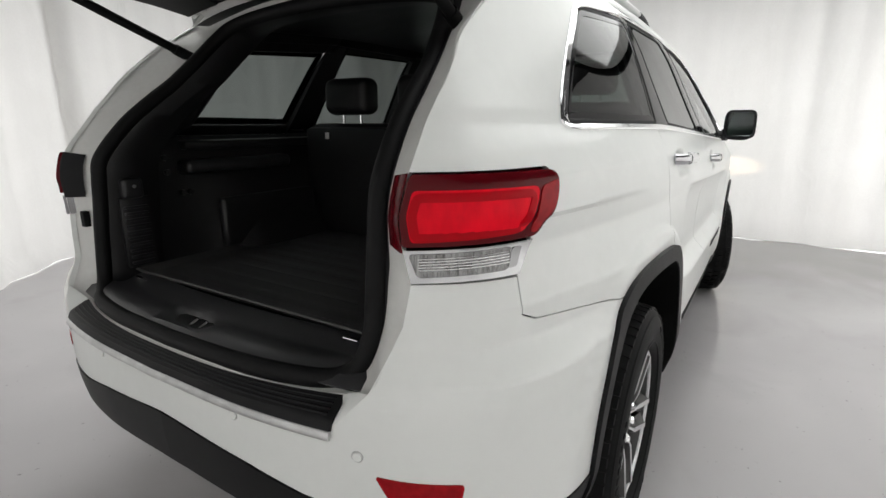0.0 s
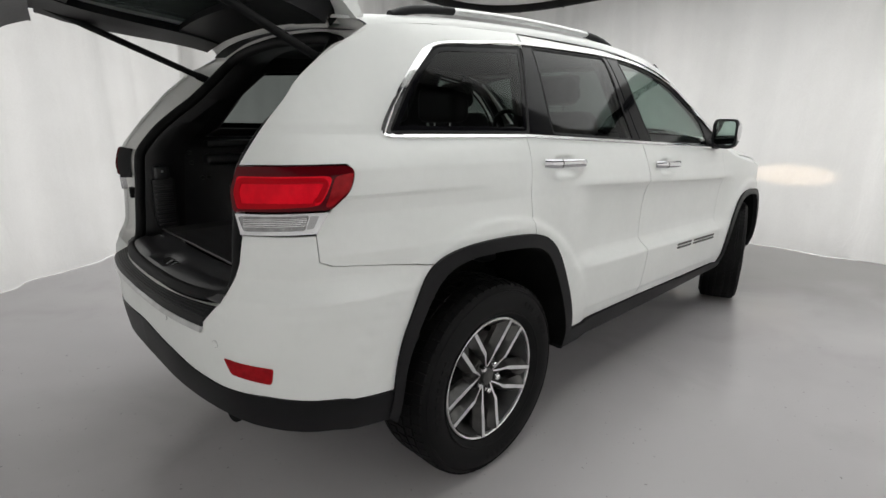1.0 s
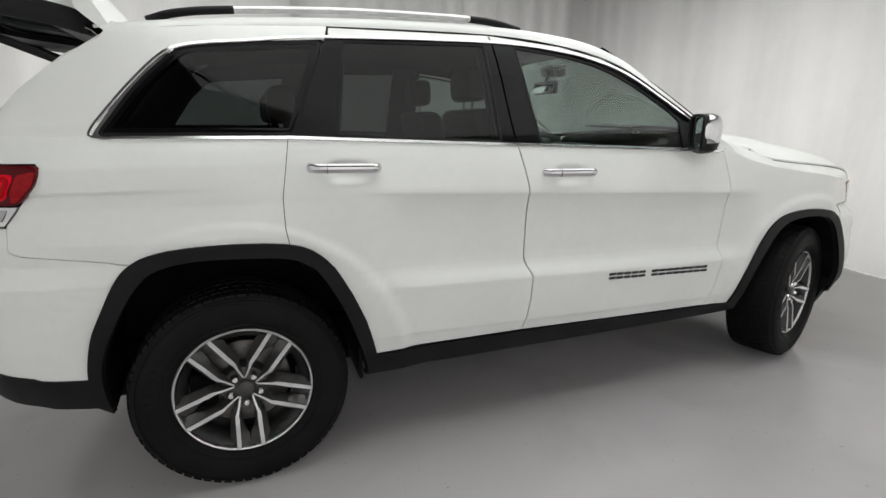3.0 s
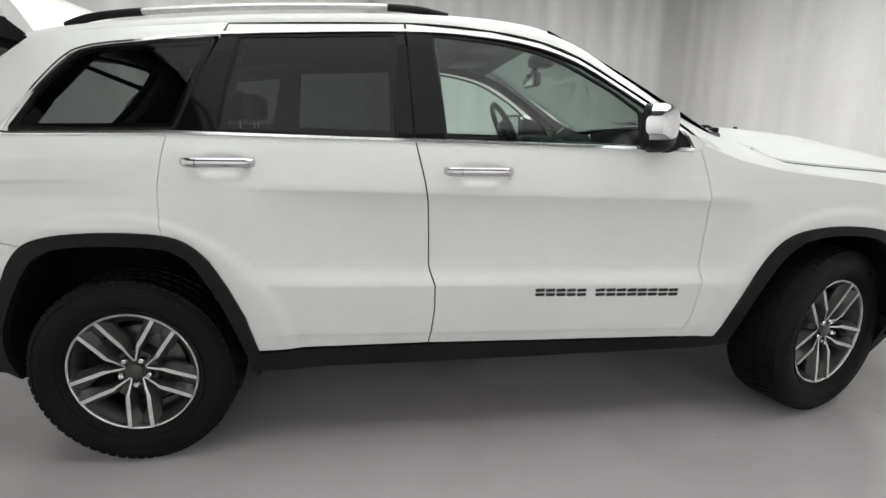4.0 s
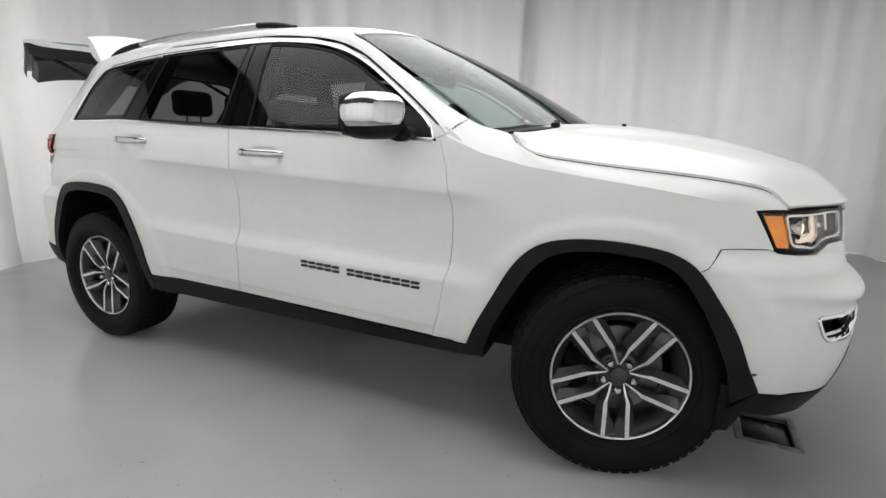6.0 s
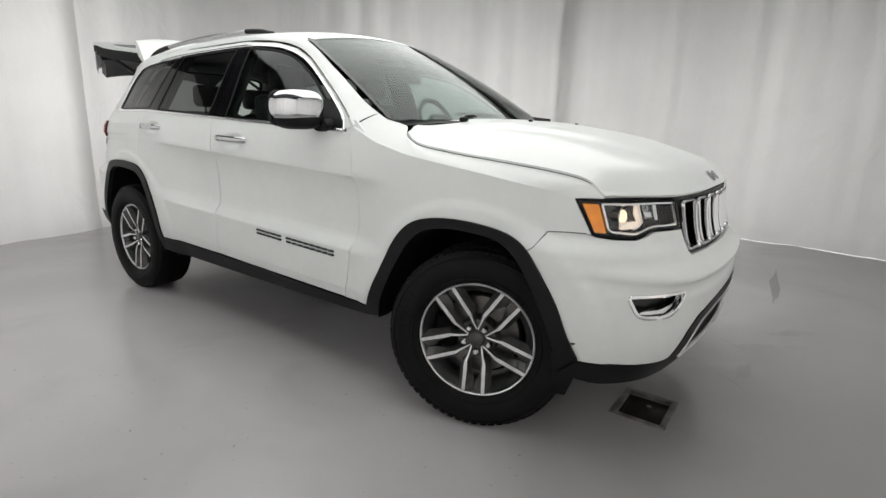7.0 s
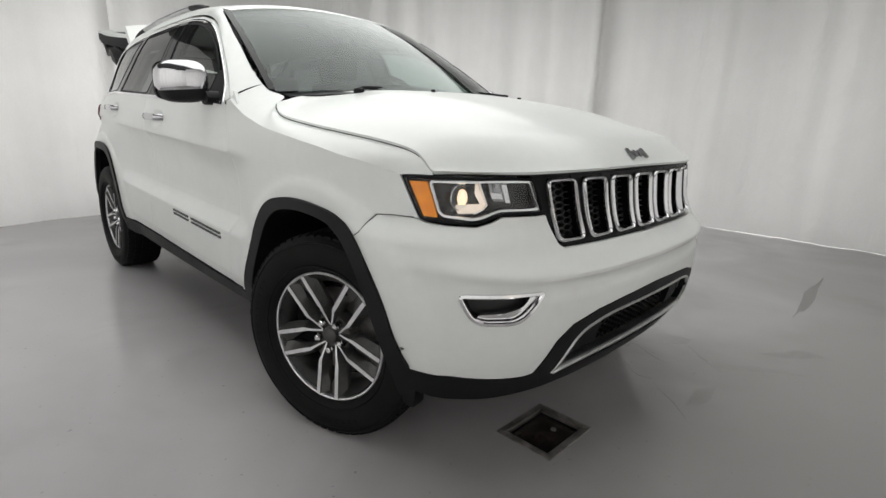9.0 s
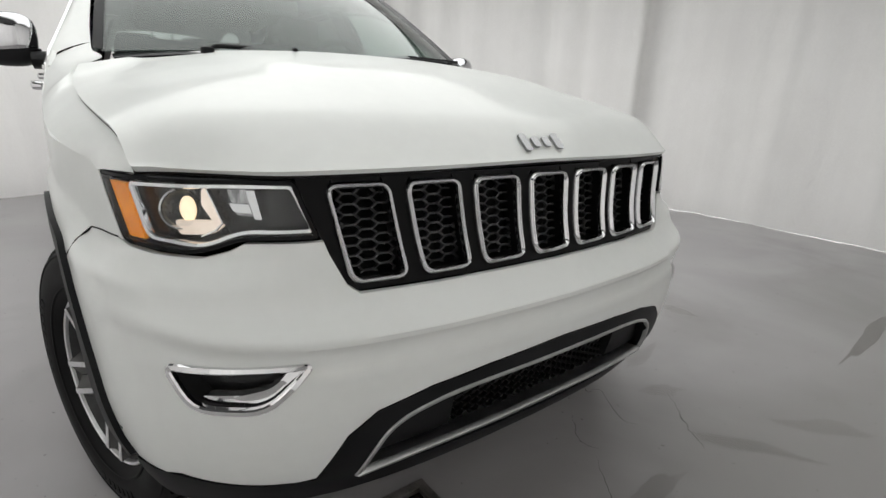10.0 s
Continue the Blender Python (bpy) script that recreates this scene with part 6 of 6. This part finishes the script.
for sgn in (-1, 1):
    for q0, q1, mat in ((0, .022, PAINT), (.022, .070, CLAD)):
        part("gate_edge", moved(surface([[gate_point(t, sgn, q) for q in (q0, q1)] for t in np.linspace(0, 1, 30)]), SWING), mat, gate)
    part("gate_bumper", moved(block(-.02, .02, -.02, .02, -.012, .012, .004), SWING @ Matrix.Translation(gate_point(.3, sgn * .93, .075))), SEAL, gate)
    part("gate_hinge", block(-.40, -.28, min(sgn * .44, sgn * .47), max(sgn * .44, sgn * .47), 1.66, 1.70, .008), JAMB, gate, "white painted hinge")
    low, high = Vector((-.40, sgn * .53, 1.513)), SWING @ Vector(gate_point(.60, sgn * .90, .07))
    strut = part("gas_strut", rod([tuple(low), tuple(low.lerp(high, .5)), tuple(high)], .014, 12), SEAL, car, "black tailgate strut")
    part("strut_rod", rod([tuple(low.lerp(high, -.03)), tuple(low.lerp(high, .1))], .018, 12), SEAL, strut)
# roof spoiler on the gate's upper edge
spoiler = []
for t, (x, z) in enumerate(((-.37, 1.718), (-.45, 1.722), (-.53, 1.716), (-.560, 1.70), (-.55, 1.686), (-.51, 1.678), (-.45, 1.665), (-.37, 1.690), (-.37, 1.718))):
    row = [(x + .06 * abs(v)**3, .60 * v, z - .012 * abs(v)**3) for v in np.linspace(-1, 1, 31)]
    spoiler.append([(-.42, -.598, 1.686)] + row + [(-.42, .598, 1.686)])
bm = surface(spoiler)
bmesh.ops.remove_doubles(bm, verts=bm.verts[:], dist=1e-5)
bmesh.ops.recalc_face_normals(bm, faces=bm.faces[:])
part("roof_spoiler", moved(bm, SWING), PAINT, gate, "white roof spoiler")
# ---- loose things in the booth ----
STEEL = vary(material("worn_drain_steel", (.12, .11, .10), .55, .7), 14, (.14, .13, .12), (.34, .325, .31), rough=(.4, .7))
WET = vary(material("dark_drain_plate", (.02, .015, .013), .25), 12, (.010, .008, .007), (.035, .028, .025))
drain = tagged(empty("floor_drain", (3.52, -.315, 0)), "square sunken steel floor drain with a dark wet plate", "drain")
for k in range(4):
    a = Matrix.Rotation(math.pi / 2 * k, 4, "Z")
    lx, ly = (.12, .145) if k % 2 == 0 else (.145, .12)
    outline = [(-lx, -ly), (lx, -ly), (lx - .028, -ly + .028), (-lx + .028, -ly + .028)]
    part("drain_frame", moved(slab(outline, .012, .001), a @ Matrix.Translation((0, 0, -.008))), STEEL, drain, "worn steel frame side")
part("drain_plate", block(-.093, .093, -.118, .118, -.030, -.016, .002), WET, drain, "dark wet drain plate")
part("plate_knob", moved(lathe([(0, -.004), (.010, -.004), (.012, 0), (.012, .008)], 16), Matrix.Translation((.01, .05, -.016)) @ Matrix.Rotation(radians(-90), 4, "X")), STEEL, drain)

# thin wet marks left on the floor
FILM, DEEPFILM = glass("water_film", (.91, .905, .90), .03, .03), glass("deeper_water_film", (.74, .73, .72), .03, .03)
rng = random.Random(11)
for cx, cy, long, wide, turn in ((3.895, 2.50, .66, .050, 91), (4.05, 1.25, .22, .07, 40), (3.12, 1.85, .16, .06, 10), (3.33, 1.15, .20, .05, 100), (3.55, .96, .13, .05, 60), (3.92, .88, .24, .05, 30), (3.85, .42, .15, .05, 80)):
    pts = []
    for k in range(36):
        a = 2 * math.pi * k / 36
        r = 1 + .55 * noise.noise(Vector((2.2 * math.cos(a), 2.2 * math.sin(a), cx * 7))) + rng.uniform(-.06, .06)
        pts.append((.8 * long * math.cos(a) * r, .55 * wide * math.sin(a) * r * (1 + .5 * math.cos(2 * a + cx))))
    bm = bmesh.new()
    bm.faces.new([bm.verts.new((x, y, .0012)) for x, y in pts])
    bmesh.ops.recalc_face_normals(bm, faces=bm.faces[:])
    mark = part("wet_mark", moved(bm, Matrix.Rotation(radians(turn), 4, "Z")), DEEPFILM if long > .5 else FILM)
    mark.matrix_world = pose(cx, cy, .0005)
    tagged(mark, "thin irregular wet mark on the grey floor", "water", "wet marks on the floor")

# fine cracks in the coating beside the drain
CRACK = vary(material("dark_damp_crack", (.05, .048, .046), .35), 40, (.03, .029, .028), (.09, .086, .082))
for seed, run in enumerate(([(3.30, .75), (3.38, .68), (3.40, .735), (3.57, .64), (3.63, .66)], [(3.45, .50), (3.56, .40), (3.63, .42)], [(3.65, .376), (3.785, .267), (3.877, .177)], [(3.55, .99), (3.73, .82), (3.85, .73)])):
    p = bend(run, 9)
    bm = bmesh.new()
    rows = []
    for k, (x, y) in enumerate(p):
        a, b = p[max(0, k - 1)], p[min(len(p) - 1, k + 1)]
        d = (b - a) / np.hypot(*(b - a))
        w = (.0006 + .0032 * abs(noise.noise(Vector((k * .45, seed * 5.1, 0))))) * min(1, 4 * k / len(p) + .1, 4 * (1 - k / len(p)) + .1)
        q = .012 * noise.noise(Vector((k * .6, seed * 3.7, 2)))
        rows.append([(x - d[1] * (q + w), y + d[0] * (q + w), .0011), (x - d[1] * (q - w), y + d[0] * (q - w), .0011)])
    part("crack", surface(rows), CRACK, floor, "thin dark crack in the floor coating")
